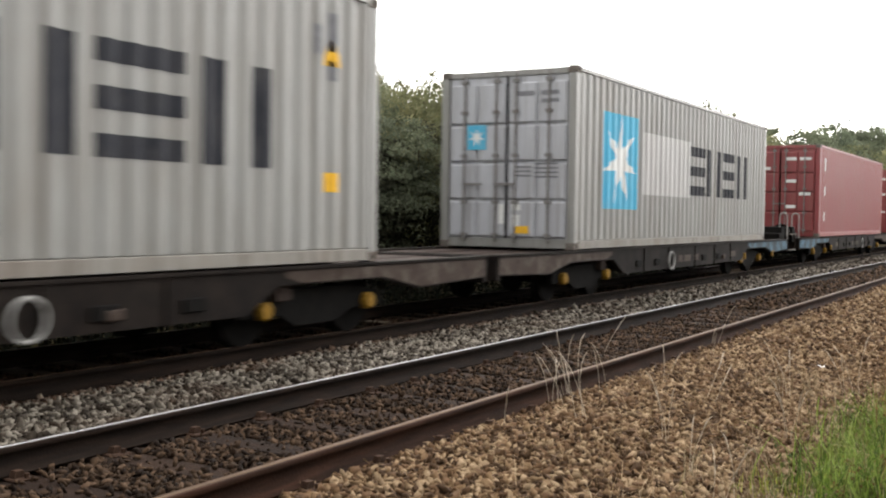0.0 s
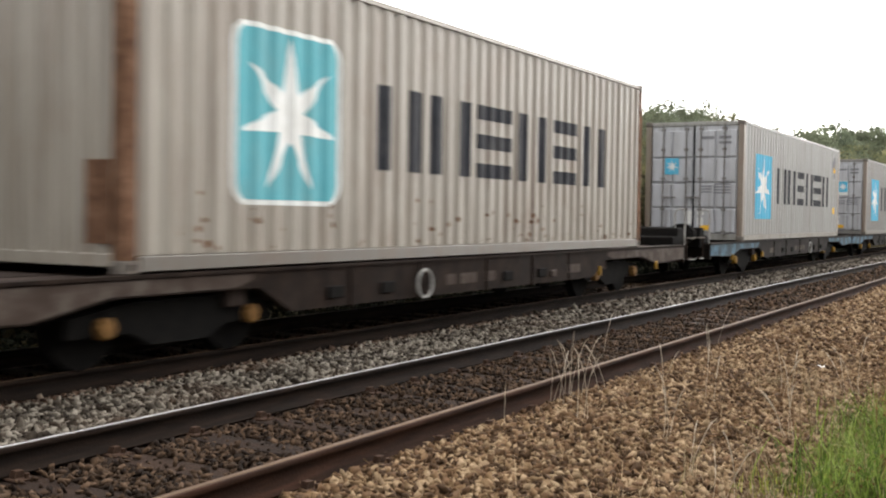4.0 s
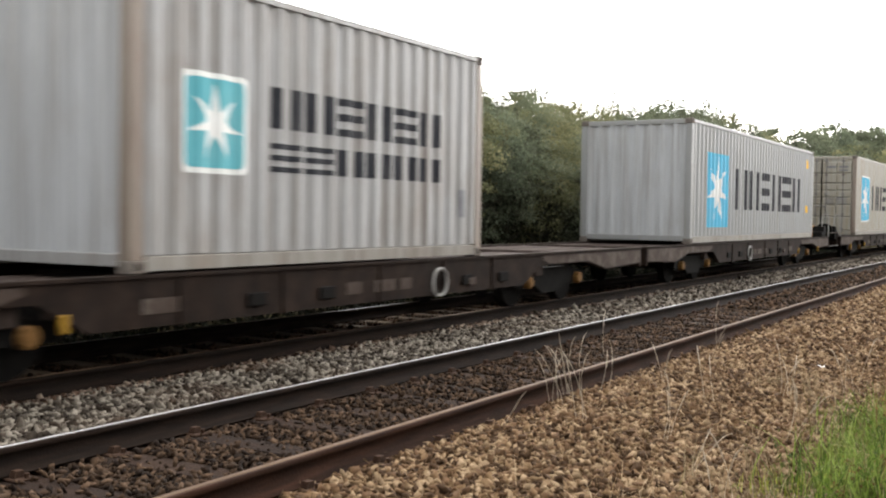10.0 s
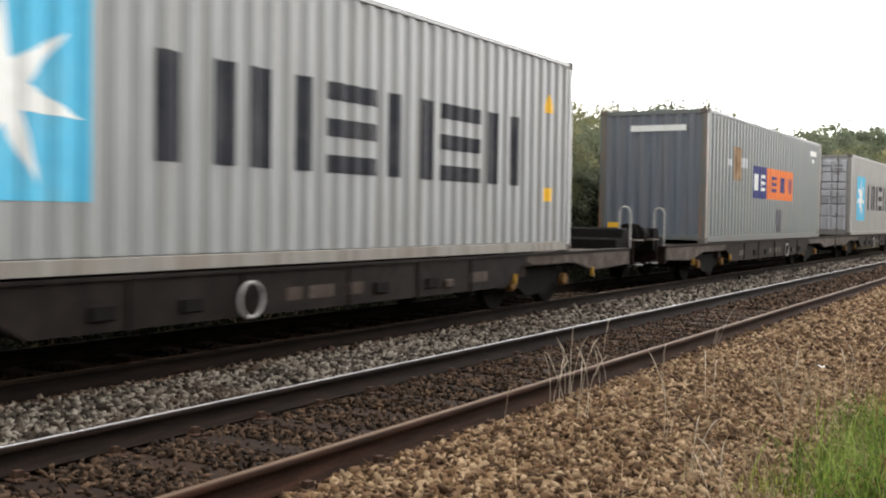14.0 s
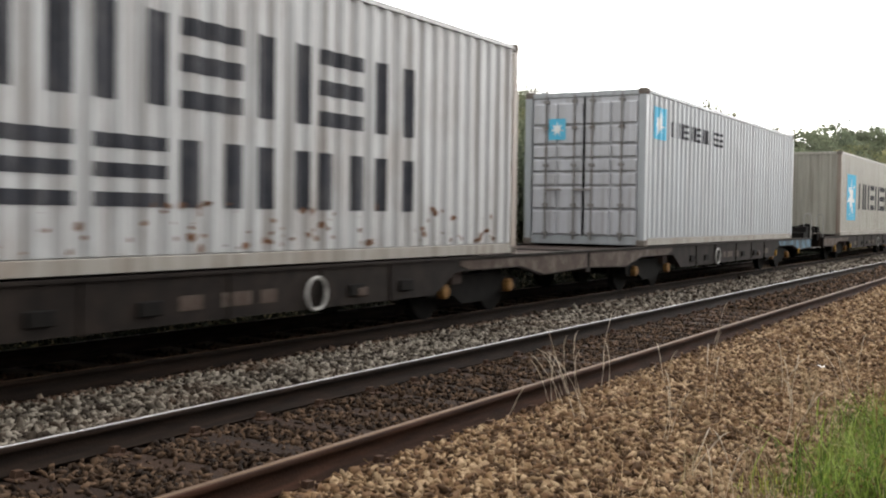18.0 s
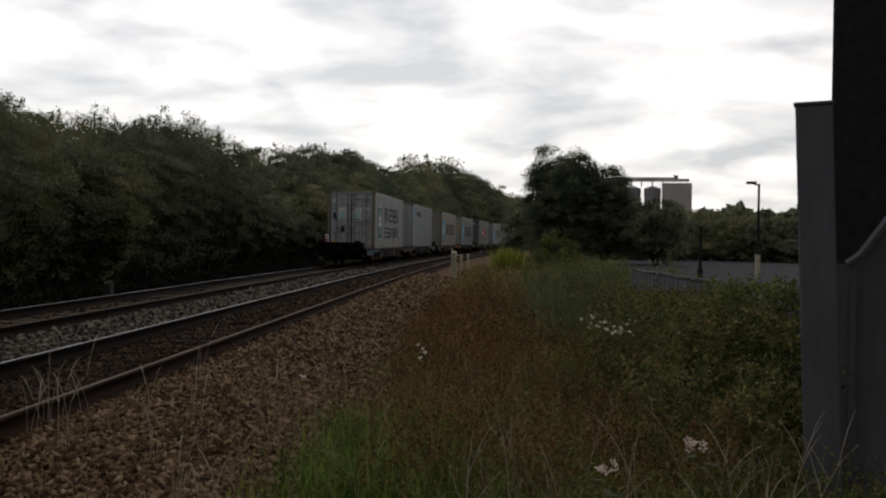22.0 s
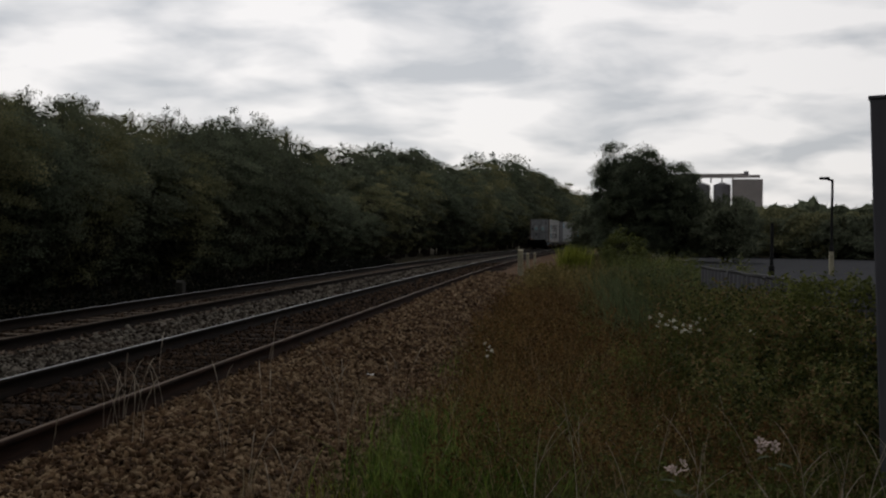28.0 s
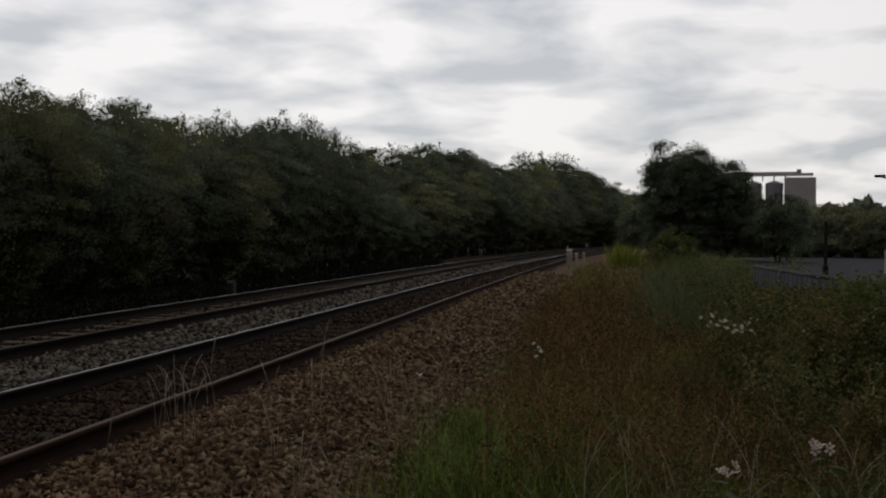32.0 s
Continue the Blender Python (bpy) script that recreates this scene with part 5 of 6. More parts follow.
HEDGE_S = [-10, 9.0, 10.5, 11.5, 12.5, 13.5, 15.5, 16.7, 18.5, 23.0, 25.5, 29, 32, 36, 40, 44, 46, 47, 52, 57, 62, 68, 74, 81, 92, 104, 111, 124, 137, 148, 160, 172, 186, 208, 228, 340]
HEDGE_Z = [3.9, 3.5, 4.1, 3.3, 3.9, 4.2, 4.2, 4.0, 4.4, 4.3, 4.4, 4.6, 4.4, 5.0, 5.6, 6.0, 5.9, 4.6, 4.4, 4.5, 5.3, 6.6, 7.8, 7.9, 8.9, 8.5, 8.2, 9.0, 10.4, 12.4, 13.9, 13.8, 12.6, 11.4, 11.5, 11.5]


def build_hedge():
    rng = random.Random(11)
    near, mid, big = [], [], []
    for k in range(5):
        mat = (M_LEAF, M_LEAF_OLIVE, M_LEAF, M_LEAF_DARK, M_LEAF_OLIVE)[k]
        near.append(hedge_plant("hedge_bush", "dense dull green hawthorn bush along the railway", "bush", 4.6, 4.2, 3.2, mat, 230, 210, 0.031, 20 + k, 20))
    for k in range(4):
        mat = (M_LEAF, M_LEAF_DARK, M_LEAF_OLIVE, M_LEAF)[k]
        mid.append(hedge_plant("hedge_bush", "dense dull green hawthorn bush along the railway", "bush", 4.6, 4.2, 3.2, mat, 170, 150, 0.040, 30 + k, 12))
    for k in range(5):
        big.append(hedge_plant("hedge_tree", "dark leafy tree in the hedge beside the railway", "tree", 4.6, 4.4, 4.0, (M_LEAF_DARK, M_LEAF, M_LEAF_OLIVE)[k % 3], 110, 95, 0.06, 40 + k, 2))
    used = set()

    def put(pool, s, off, h, wide):
        p = pool[rng.randrange(len(pool))]
        sc = h / 4.6
        m = Matrix.Translation(line(s, off, ground_z(off) - 0.05)) @ Matrix.Rotation(rng.uniform(0, 6.28), 4, "Z")
        if p.name in used:
            copy_thing(p, m @ Matrix.Diagonal((wide / p.scale.x, wide / p.scale.y, sc / p.scale.z, 1)))
        else:
            used.add(p.name)
            p.matrix_basis = m @ Matrix.Diagonal((wide, wide, sc, 1))
    s = 2.0
    while s < 46:
        pool = near if s < 26 else mid
        top = 0.89 * (float(np.interp(s, HEDGE_S, HEDGE_Z)) + 1.05)
        put(pool, s, 8.7 + rng.uniform(-0.35, 0.35), top * rng.uniform(0.78, 0.97), 0.95 + 0.12 * rng.random())
        put(pool if s < 14 else mid, s + 0.9, 10.7 + rng.uniform(-0.4, 0.4), top * rng.uniform(0.88, 1.08), 1.05)
        put(big, s + 0.3, 13.6 + rng.uniform(-0.5, 0.5), top * rng.uniform(0.8, 0.95), 1.15)
        s += 1.9
    s = 46.0
    while s < 330:
        top = 0.97 * (float(np.interp(s, HEDGE_S, HEDGE_Z)) + 0.3) * (1 + 0.07 * math.sin(s * 0.31) + 0.05 * math.sin(s * 0.83))
        k = top / 5.5
        put(big, s, 8.4 + 0.7 * k + rng.uniform(-0.5, 0.5), top * rng.uniform(0.6, 0.85), 0.95 * k)
        put(big, s + 1.3 * k, 11.2 + k + rng.uniform(-0.5, 0.5), top * rng.uniform(0.88, 1.04), 1.15 * k)
        s += 2.1 * k
    for p in near + mid + big:
        if p.name not in used:
            put([p], 60 + 3 * len(used), 14, 5.5, 1.0)


build_hedge()
# low growth under the hedge, towards the track; its colour carries the shade there
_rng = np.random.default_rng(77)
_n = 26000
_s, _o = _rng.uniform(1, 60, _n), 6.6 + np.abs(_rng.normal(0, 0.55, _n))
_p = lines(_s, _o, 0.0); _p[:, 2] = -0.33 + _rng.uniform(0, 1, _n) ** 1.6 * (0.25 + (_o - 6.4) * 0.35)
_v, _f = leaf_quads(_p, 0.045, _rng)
soup("undergrowth", _v, _f, M_UNDER_SHADE, "low dark brambles under the hedge", "undergrowth")


def bearing(yaw, dist, z=0.0):
    a = radians(yaw)
    return Vector((EYE.x - math.sin(a) * dist, EYE.y + math.cos(a) * dist, z))


def build_right_trees():
    g = "trees beyond the scrub"
    at = lambda yaw, d, turn=0.0, z=-0.5: Matrix.Translation(bearing(yaw, d, z)) @ Matrix.Rotation(turn, 4, "Z")
    plant("field_tree", "broad dark green tree standing beside the bend of the railway", "tree", 8.9, 6.4, 6.0, M_LEAF_DARK, 440, 200, 0.075, 0.40, 61, g, 4, 0.16, 2, at(-93.32, 88))
    plant("field_tree", "broad dark green tree standing beside the bend of the railway", "tree", 7.7, 4.4, 5.0, M_LEAF_DARK, 300, 200, 0.075, 0.38, 62, g, 4, 0.15, 2, at(-95.55, 88))
    plant("field_tree", "low spreading tree at the edge of the scrub", "tree", 5.2, 6.0, 5.0, M_LEAF, 130, 110, 0.1, 0.4, 63, g, 3, 0.12, 8, at(-98.21, 86))
    b = plant("field_tree", "far green tree behind the car park", "tree", 5.2, 8.0, 6.0, M_LEAF, 110, 80, 0.17, 0.55, 64, g, 3, 0.15, 5, at(-98.59, 118))
    c = plant("field_tree", "far olive-green tree behind the car park", "tree", 5.0, 8.0, 6.0, M_LEAF_OLIVE, 110, 80, 0.17, 0.55, 65, g, 3, 0.15, 5, at(-100.71, 119))
    rng = random.Random(3)
    for k, yaw in enumerate((-102.5, -104.4, -106.1, -108, -110, -112, -96.8)):
        copy_thing((b, c)[k % 2], at(yaw, 118 + rng.uniform(-4, 6), rng.uniform(0, 6)) @ Matrix.Diagonal((1, 1, rng.uniform(0.8, 0.9), 1)))
    for yaw, d, h in ((-91.9, 120, 6.2), (-91.1, 175, 7.5), (-92.1, 190, 8.0), (-90.2, 205, 8.5)):
        copy_thing((b, c)[int(d) % 2], at(yaw, d, d) @ Matrix.Diagonal((1, 1, h / 6.4, 1)))
    for k in range(12):
        copy_thing((b, c)[k % 2], at(-96.2 - 1.5 * k, 111 + rng.uniform(-2, 2), rng.uniform(0, 6)) @ Matrix.Diagonal((0.7, 0.7, rng.uniform(0.38, 0.52), 1)))
    for k in range(15):
        copy_thing((b, c)[k % 2], at(-97.4 - 1.05 * k, 113 + rng.uniform(-2, 2), rng.uniform(0, 6)) @ Matrix.Diagonal((0.75, 0.75, rng.uniform(0.78, 0.88), 1)))
    # far wooded ridge
    n = 9000
    r2 = np.random.default_rng(8)
    ang = np.radians(r2.uniform(-120, -84, n)); dist = r2.uniform(300, 345, n)
    top = 11.6 + 0.9 * np.sin(np.degrees(ang) * 1.7) + 0.6 * np.sin(np.degrees(ang) * 4.1)
    p = np.stack([-np.sin(ang) * dist, EYE.y + np.cos(ang) * dist, r2.uniform(0, 1, n) ** 0.6 * top - 1], -1)
    v, f = leaf_quads(p, 2.0, r2)
    soup("far_woodland", v, f, M_LEAF, "distant wooded ridge", "woodland")
    # pale green bush at the trackside and a grey-green one behind it
    plant("trackside_bush", "dull green rounded bush beside the railway", "bush", 1.9, 2.6, 2.0, M_SCRUB, 60, 90, 0.06, 0.2, 72, "", 3, 0.03, 8, Matrix.Translation(bearing(-93.01, 48, -0.45)))


build_right_trees()


def blades(pos, h, w, lean, rng):
    """Tapering bent blades standing at pos; h, w, lean: arrays."""
    n = len(pos)
    a = rng.uniform(0, 2 * np.pi, n)
    d = np.stack([np.cos(a), np.sin(a), 0 * a], -1)
    b = a + np.pi / 2 + rng.uniform(-0.6, 0.6, n)
    side = np.stack([np.cos(b), np.sin(b), 0 * a], -1) * (w / 2)[:, None]
    vs = []
    for q, ww in ((0, 1.0), (0.4, 0.85), (0.75, 0.55), (1.0, 0.06)):
        c = pos + d * (lean * h * q * q)[:, None]
        c = c + np.array([0, 0, 1.0]) * (h * q * (1 - 0.25 * lean * q))[:, None]
        vs += [c - side * ww, c + side * ww]
    v = np.stack(vs, 1).reshape(-1, 3)
    k = (np.arange(n) * 8)[:, None]
    f = np.concatenate([k + np.array([2 * j, 2 * j + 1, 2 * j + 3, 2 * j + 2])[None] for j in range(3)])
    return v, f


def field(name, n, x0, x1, y0, y1, h0, h1, w, lean, mat, label, seed, clump=0.5, dens=None):
    """Blades over a stretch of ground, gathered in tufts."""
    rng = np.random.default_rng(seed)
    m = max(8, n // 14)
    cx = x0 + (x1 - x0) * rng.uniform(0, 1, m) ** (dens or 1.0)
    cy = rng.uniform(y0, y1, m)
    ch = rng.uniform(h0, h1, m)
    i = rng.integers(0, m, n)
    x, y = cx[i] + rng.normal(0, 0.09 * clump / 0.5, n), cy[i] + rng.normal(0, 0.09 * clump / 0.5, n)
    z = np.array([ground_z(q) for q in y]) - 0.02
    bend = np.where(x > BEND, (x - BEND) ** 2 / (2 * RADIUS), 0)
    pos = np.stack([x, y - bend, z], -1)
    v, f = blades(pos, ch[i] * rng.uniform(0.55, 1.15, n), w * rng.uniform(0.6, 1.4, n), lean * rng.uniform(0.1, 1.6, n), rng)
    return soup(name, v, f, mat, label, "grass")


def foliage(name, n, x0, x1, y0, y1, z0, z1, leaf, mat, label, seed, clumps=160, spread=0.16, dens=None, category="weeds"):
    """Low leafy growth: uneven domes of small leaves standing on the ground."""
    rng = np.random.default_rng(seed)
    cx = x0 + (x1 - x0) * rng.uniform(0, 1, clumps) ** (dens or 1.0)
    cy = rng.uniform(y0, y1, clumps)
    top = rng.uniform(z0, z1, clumps)
    wide = spread * rng.uniform(0.8, 1.7, clumps)
    i = rng.integers(0, clumps, n)
    g = rng.normal(size=(n, 3)); g /= np.linalg.norm(g, axis=1)[:, None]
    r = rng.uniform(0.3, 1.0, n) ** 0.6
    p = np.stack([cx[i] + g[:, 0] * r * wide[i], cy[i] + g[:, 1] * r * wide[i], top[i] * (0.5 + 0.52 * g[:, 2] * r)], -1)
    p[:, 2] = np.maximum(p[:, 2], 0.0) + np.array([ground_z(q) for q in p[:, 1]])
    p[:, 1] -= np.where(p[:, 0] > BEND, (p[:, 0] - BEND) ** 2 / (2 * RADIUS), 0)
    v, f = leaf_tris(p, leaf, rng, g)
    return soup(name, v, f, mat, label, category)


def seeding(name, n, x0, x1, y0, y1, h0, h1, stem_mat, head_mat, label, seed, seeds=20, grain=0.011, plume=0.035, tufts=0.1, dens=1.3):
    """Thin upright stems in tufts, each with a loose plume of seeds; stems and plumes are two sheets of growth."""
    rng = np.random.default_rng(seed)
    m = max(6, n // 12)
    cx, cy, ch = x0 + (x1 - x0) * rng.uniform(0, 1, m) ** dens, rng.uniform(y0, y1, m), rng.uniform(h0, h1, m)
    i = rng.integers(0, m, n)
    x, y = cx[i] + rng.normal(0, tufts, n), cy[i] + rng.normal(0, tufts, n)
    h = ch[i] * rng.uniform(0.6, 1.12, n)
    pos = np.stack([x, y - np.where(x > BEND, (x - BEND) ** 2 / (2 * RADIUS), 0), np.array([ground_z(q) for q in y]) - 0.02], -1)
    v, f = blades(pos, h, 0.0055 * rng.uniform(0.7, 1.5, n) * (1 + x / 30), rng.uniform(0.05, 0.7, n), rng)
    soup(name, v, f, stem_mat, label, "grass")
    tips = v.reshape(n, 8, 3)
    a, b = (tips[:, 2] + tips[:, 3]) / 2, tips[:, 6]
    q = rng.uniform(0.15, 1.05, (n, seeds, 1))
    p = a[:, None] + (b - a)[:, None] * q + rng.normal(size=(n, seeds, 3)) * plume * (1.25 - q)
    g = rng.normal(size=(n * seeds, 3))
    w, e = leaf_tris(p.reshape(-1, 3), grain * (1 + np.repeat(x, seeds) / 40), rng, g)
    soup(name, w, e, head_mat, label + ", its seed heads", "grass")


def brambles(name, canes, x0, x1, y0, y1, h0, h1, leaf, mat, label, seed, per=34, dens=1.0):
    """Arching canes with leaves in threes along them."""
    rng = np.random.default_rng(seed)
    bx, by = x0 + (x1 - x0) * rng.uniform(0, 1, canes) ** dens, rng.uniform(y0, y1, canes)
    base = np.stack([bx, by - np.where(bx > BEND, (bx - BEND) ** 2 / (2 * RADIUS), 0), np.array([ground_z(q) for q in by])], -1)
    a = rng.uniform(0, 2 * np.pi, canes)
    d = np.stack([np.cos(a), np.sin(a), 0 * a], -1)
    h, reach = rng.uniform(h0, h1, canes), rng.uniform(0.15, 0.75, canes)
    q = rng.uniform(0.12, 1.0, (canes, per, 1))
    c = base[:, None] + d[:, None] * (reach[:, None, None] * q) + np.array([0, 0, 1.0]) * (h[:, None, None] * (1.9 * q - 0.95 * q * q))
    c = c + rng.normal(size=c.shape) * 0.045
    c = np.repeat(c.reshape(-1, 3), 3, axis=0) + rng.normal(size=(canes * per * 3, 3)) * leaf * 0.75
    v, f = leaf_quads(c, leaf, rng, 0.3)
    soup(name, v, f, mat, label, "bramble")


field("green_grass", 7000, 6.4, 9.4, -3.45, -2.5, 0.24, 0.5, 0.009, 0.7, M_GRASS, "lush bright green grass tufts at the ballast edge", 81, 1.1)
field("green_grass", 1500, 6.6, 20.0, -3.0, -2.1, 0.1, 0.25, 0.008, 0.6, M_GRASS, "thin green grass growing through ballast", 82, 0.9)
field("green_grass", 5200, 4.6, 10.5, -6.2, -3.3, 0.2, 0.5, 0.008, 0.9, M_GRASS, "green grass at the foot of the weeds", 99, 1.4)
field("yellow_weeds", 240, 5.2, 7.0, -2.5, -1.95, 0.08, 0.26, 0.010, 0.35, M_LIME, "yellow-green weed spikes at the ballast edge", 95, 0.5)
field("rough_grass", 5000, -12.0, 5.6, -5.2, -2.75, 0.08, 0.3, 0.007, 0.9, M_VERGE, "short rough grass of the verge", 110, 2.4)
field("rough_grass", 9000, 6.2, 30.0, -5.6, -2.5, 0.2, 0.6, 0.007, 1.1, M_VERGE, "rough dull olive grass of the verge", 103, 1.6, 1.3)
field("brown_grass", 6500, 7.4, 26.0, -4.8, -2.7, 0.25, 0.7, 0.009, 1.3, M_BROWNWEED, "tangled rust-brown dead grass of the verge", 83, 1.5, 1.3)
field("brown_grass", 2200, 5.4, 9.5, -5.2, -3.2, 0.25, 0.6, 0.008, 1.4, M_BROWNWEED, "tangled rust-brown dead grass of the verge", 100, 1.5)
seeding("seeding_grass", 1700, 6.6, 13.0, -5.0, -2.75, 0.45, 0.8, M_HAY, M_BROWNWEED, "tall rust-brown seeding grass of the verge", 97, 24, 0.010, 0.04)
seeding("seeding_grass", 2600, 12.0, 27.0, -5.2, -2.35, 0.5, 0.9, M_HAY, M_BROWNWEED, "tall rust-brown seeding grass of the verge", 104, 22, 0.012, 0.05)
seeding("seeding_grass", 1500, 24.0, 48.0, -5.6, -2.3, 0.5, 0.95, M_HAY, M_HAY, "far golden seeding grass of the verge", 105, 16, 0.016, 0.06)
seeding("seeding_grass", 500, 5.4, 11.0, -6.0, -3.4, 0.35, 0.75, M_DRY, M_HAY, "thin straw-coloured seeding grass", 98, 14, 0.007, 0.03, 0.22)
field("tall_grass", 9000, 15.0, 28.0, -6.3, -4.5, 0.8, 1.4, 0.014, 0.5, M_REED, "pale green tall grass beside the fence", 101, 1.4)
field("dry_grass", 2000, 5.0, 34.0, -5.4, -2.6, 0.35, 0.85, 0.006, 0.6, M_DRY, "dry straw-coloured grass stems", 84, 1.6, 1.5)
field("dry_grass", 260, 4.2, 9.0, -5.8, -3.3, 0.5, 0.9, 0.005, 1.3, M_DRY, "long pale dead bramble canes", 93, 2.5)
field("dry_grass", 620, 5.0, 11.5, -2.5, -0.9, 0.08, 0.32, 0.0045, 0.9, M_DRY, "sparse dry grass stems among the ballast", 85, 0.7)
seeding("dry_grass", 150, 5.4, 10.5, -2.6, -1.2, 0.2, 0.42, M_STRAW, M_STRAW, "wispy dead seeding grass among the ballast", 106, 12, 0.006, 0.015, 0.07, 1.0)
brambles("green_weeds", 420, 4.8, 12.0, -6.0, -3.7, 0.15, 0.55, 0.015, M_SCRUB, "tangled leafy green weeds of the verge", 87, 42)
brambles("green_weeds", 190, 6.4, 9.6, -3.4, -2.3, 0.08, 0.25, 0.016, M_SCRUB, "low green weeds at the ballast edge", 107, 20)
brambles("green_weeds", 360, 11.0, 26.0, -6.0, -4.0, 0.2, 0.6, 0.02, M_SCRUB, "tangled leafy green weeds of the verge", 108, 40, 1.3)
brambles("bramble_thicket", 560, 7.2, 13.5, -6.05, -4.9, 0.45, 1.0, 0.018, M_BRAMBLE, "tangled bramble thicket along the fence", 94, 52)
brambles("bramble_thicket", 260, 8.4, 13.0, -6.0, -5.2, 1.0, 1.32, 0.018, M_BRAMBLE, "tangled bramble thicket along the fence", 96, 60)
brambles("bramble_thicket", 330, 13.5, 27.0, -5.9, -5.1, 0.6, 1.15, 0.024, M_BRAMBLE, "tall bramble thicket along the fence", 102, 50)
brambles("bramble_thicket", 40, 9.35, 9.75, -6.0, -5.75, 1.35, 1.55, 0.022, M_SCRUB, "leafy bramble tuft above the fence rail", 109, 40)
foliage("far_scrub", 26000, 17.0, 46.0, -8.5, -5.2, 0.8, 1.5, 0.036, M_SCRUB, "tall dark green scrub beyond the fence", 92, 150, 0.42)
foliage("far_scrub", 20000, 34.0, 90.0, -8.5, -3.2, 0.3, 0.9, 0.065, M_VERGE, "scrub along the far verge", 90, 160, 0.5)


def flower_head(label, pos, r, seed, heads=5, mat=M_PETAL):
    rng = np.random.default_rng(seed)
    t = empty("wild_flower", label, "flower", "pale flowers in the verge", at=Matrix.Translation(pos))
    part("stem", tube(bmesh.new(), [(0.05, 0.02, -0.62), (0.02, 0, -0.3), (0, 0, 0)], [0.005, 0.004, 0.003], 5), M_SCRUB, t)
    for k in range(heads):
        # five rounded petals round a small eye, tipped a little
        bm = bmesh.new()
        n = 5
        for j in range(n):
            a = 2 * math.pi * j / n + rng.uniform(-0.2, 0.2)
            d, e = Vector((math.cos(a), math.sin(a), 0)), Vector((-math.sin(a), math.cos(a), 0))
            pts = [d * r * 0.15, d * r * 0.55 + e * r * 0.32, d * r * 0.95 + e * r * 0.22, d * r * 1.02, d * r * 0.95 - e * r * 0.22, d * r * 0.55 - e * r * 0.32]
            lift = rng.uniform(0.1, 0.5)
            bm.faces.new([bm.verts.new(p + Vector((0, 0, p.length * lift))) for p in pts])
        c = rng.normal(size=3) * r * np.array([1.1, 1.1, 0.8]) * (1 if heads > 1 else 0)
        m = Matrix.Translation(Vector(c)) @ Matrix.Rotation(rng.uniform(-0.9, 0.9), 4, "X") @ Matrix.Rotation(rng.uniform(-1.2, 0.2), 4, "Y")
        part("blossom", bm, mat, t, at=m)
    if heads > 3:
        for k in range(3):
            a = 2.1 * k + seed
            bm = bmesh.new()
            pts = [(0, 0, 0), (0.03, 0.018, 0.006), (0.065, 0.014, 0.004), (0.09, 0, -0.008), (0.065, -0.014, 0.004), (0.03, -0.018, 0.006)]
            bm.faces.new([bm.verts.new(p) for p in pts])
            part("leaf", bm, M_LEAF, t, "broad green leaf", at=Matrix.Translation((0.01, 0, -0.06 - 0.03 * k)) @ Matrix.Rotation(a, 4, "Z"))
    return t


flower_head("pale pinkish-white flower cluster above the weeds", bearing(-95.93, 4.45, 0.40), 0.022, 1, 6)
flower_head("pale pinkish-white flower cluster above the weeds", bearing(-100.80, 4.85, 0.45), 0.022, 2, 6)
_r = np.random.default_rng(15)
for _k in range(30):
    _yaw = _r.normal(-95.9, 0.75) if _k < 22 else _r.uniform(-100.3, -98.4)
    flower_head("small white daisy-like flower in the verge", bearing(_yaw, 10.2 + _r.uniform(-0.7, 0.7), 0.53 + _r.uniform(-0.05, 0.06)), 0.017, 30 + _k, 1 + _k % 2, M_DAISY)
for _k in range(8):
    flower_head("small white daisy-like flower in the verge", bearing(_r.uniform(-86.6, -85.5), 10.6 + _r.uniform(-0.5, 0.5), 0.22 + _r.uniform(-0.06, 0.06)), 0.02, 80 + _k, 1, M_DAISY)

_r = np.random.default_rng(5)
_n = 1000
_c = np.array(bearing(-90.4, 46, -0.45))
_p = _c + np.stack([_r.normal(0, 0.34, _n), _r.normal(0, 0.30, _n), 0 * _r.uniform(size=_n)], -1)
_v, _f = blades(_p, _r.uniform(0.9, 1.75, _n), _r.uniform(0.02, 0.045, _n), _r.uniform(0.05, 0.6, _n), _r)
soup("reed_tuft", _v, _f, M_LIME, "bright yellow-green tall grass tuft beside the railway", "grass", "")

# tall dry stalks by the rail, which the wind of the train bends to and fro
STALKS = []


def stalk_tuft(pos, stalks, h, seed):
    rng = random.Random(seed)
    t = empty("dry_grass_tuft", "tall dry seeding grass stalks beside the rail", "grass", "dry stalks beside the rail", at=Matrix.Translation(pos))
    for k in range(stalks):
        a, l, hh = rng.uniform(0, 6.28), rng.uniform(0.05, 0.3), h * rng.uniform(0.6, 1.1)
        d = Vector((math.cos(a), math.sin(a), 0))
        b = Vector((rng.uniform(-0.08, 0.08), rng.uniform(-0.08, 0.08), -0.02))
        pts = [b + d * (l * hh * q * q) + Vector((0, 0, hh * q)) for q in (0, 0.35, 0.7, 0.9)]
        st = part("stem", tube(bmesh.new(), pts, [0.0024, 0.0021, 0.0017, 0.0014], 4), M_STALK, t)
        tip = pts[-1]
        head = [tip, tip + d * 0.02 + Vector((0.006, 0, 0.05)), tip + d * 0.035 + Vector((-0.005, 0, 0.09)), tip + d * 0.06 + Vector((0.006, 0.003, 0.14)), tip + d * 0.1 + Vector((0, 0, 0.18))]
        part("seed_head", tube(bmesh.new(), head, [0.002, 0.0045, 0.003, 0.004, 0.001], 5), M_STALK, st)
    STALKS.append((t, rng.uniform(0, 6.28)))
    return t


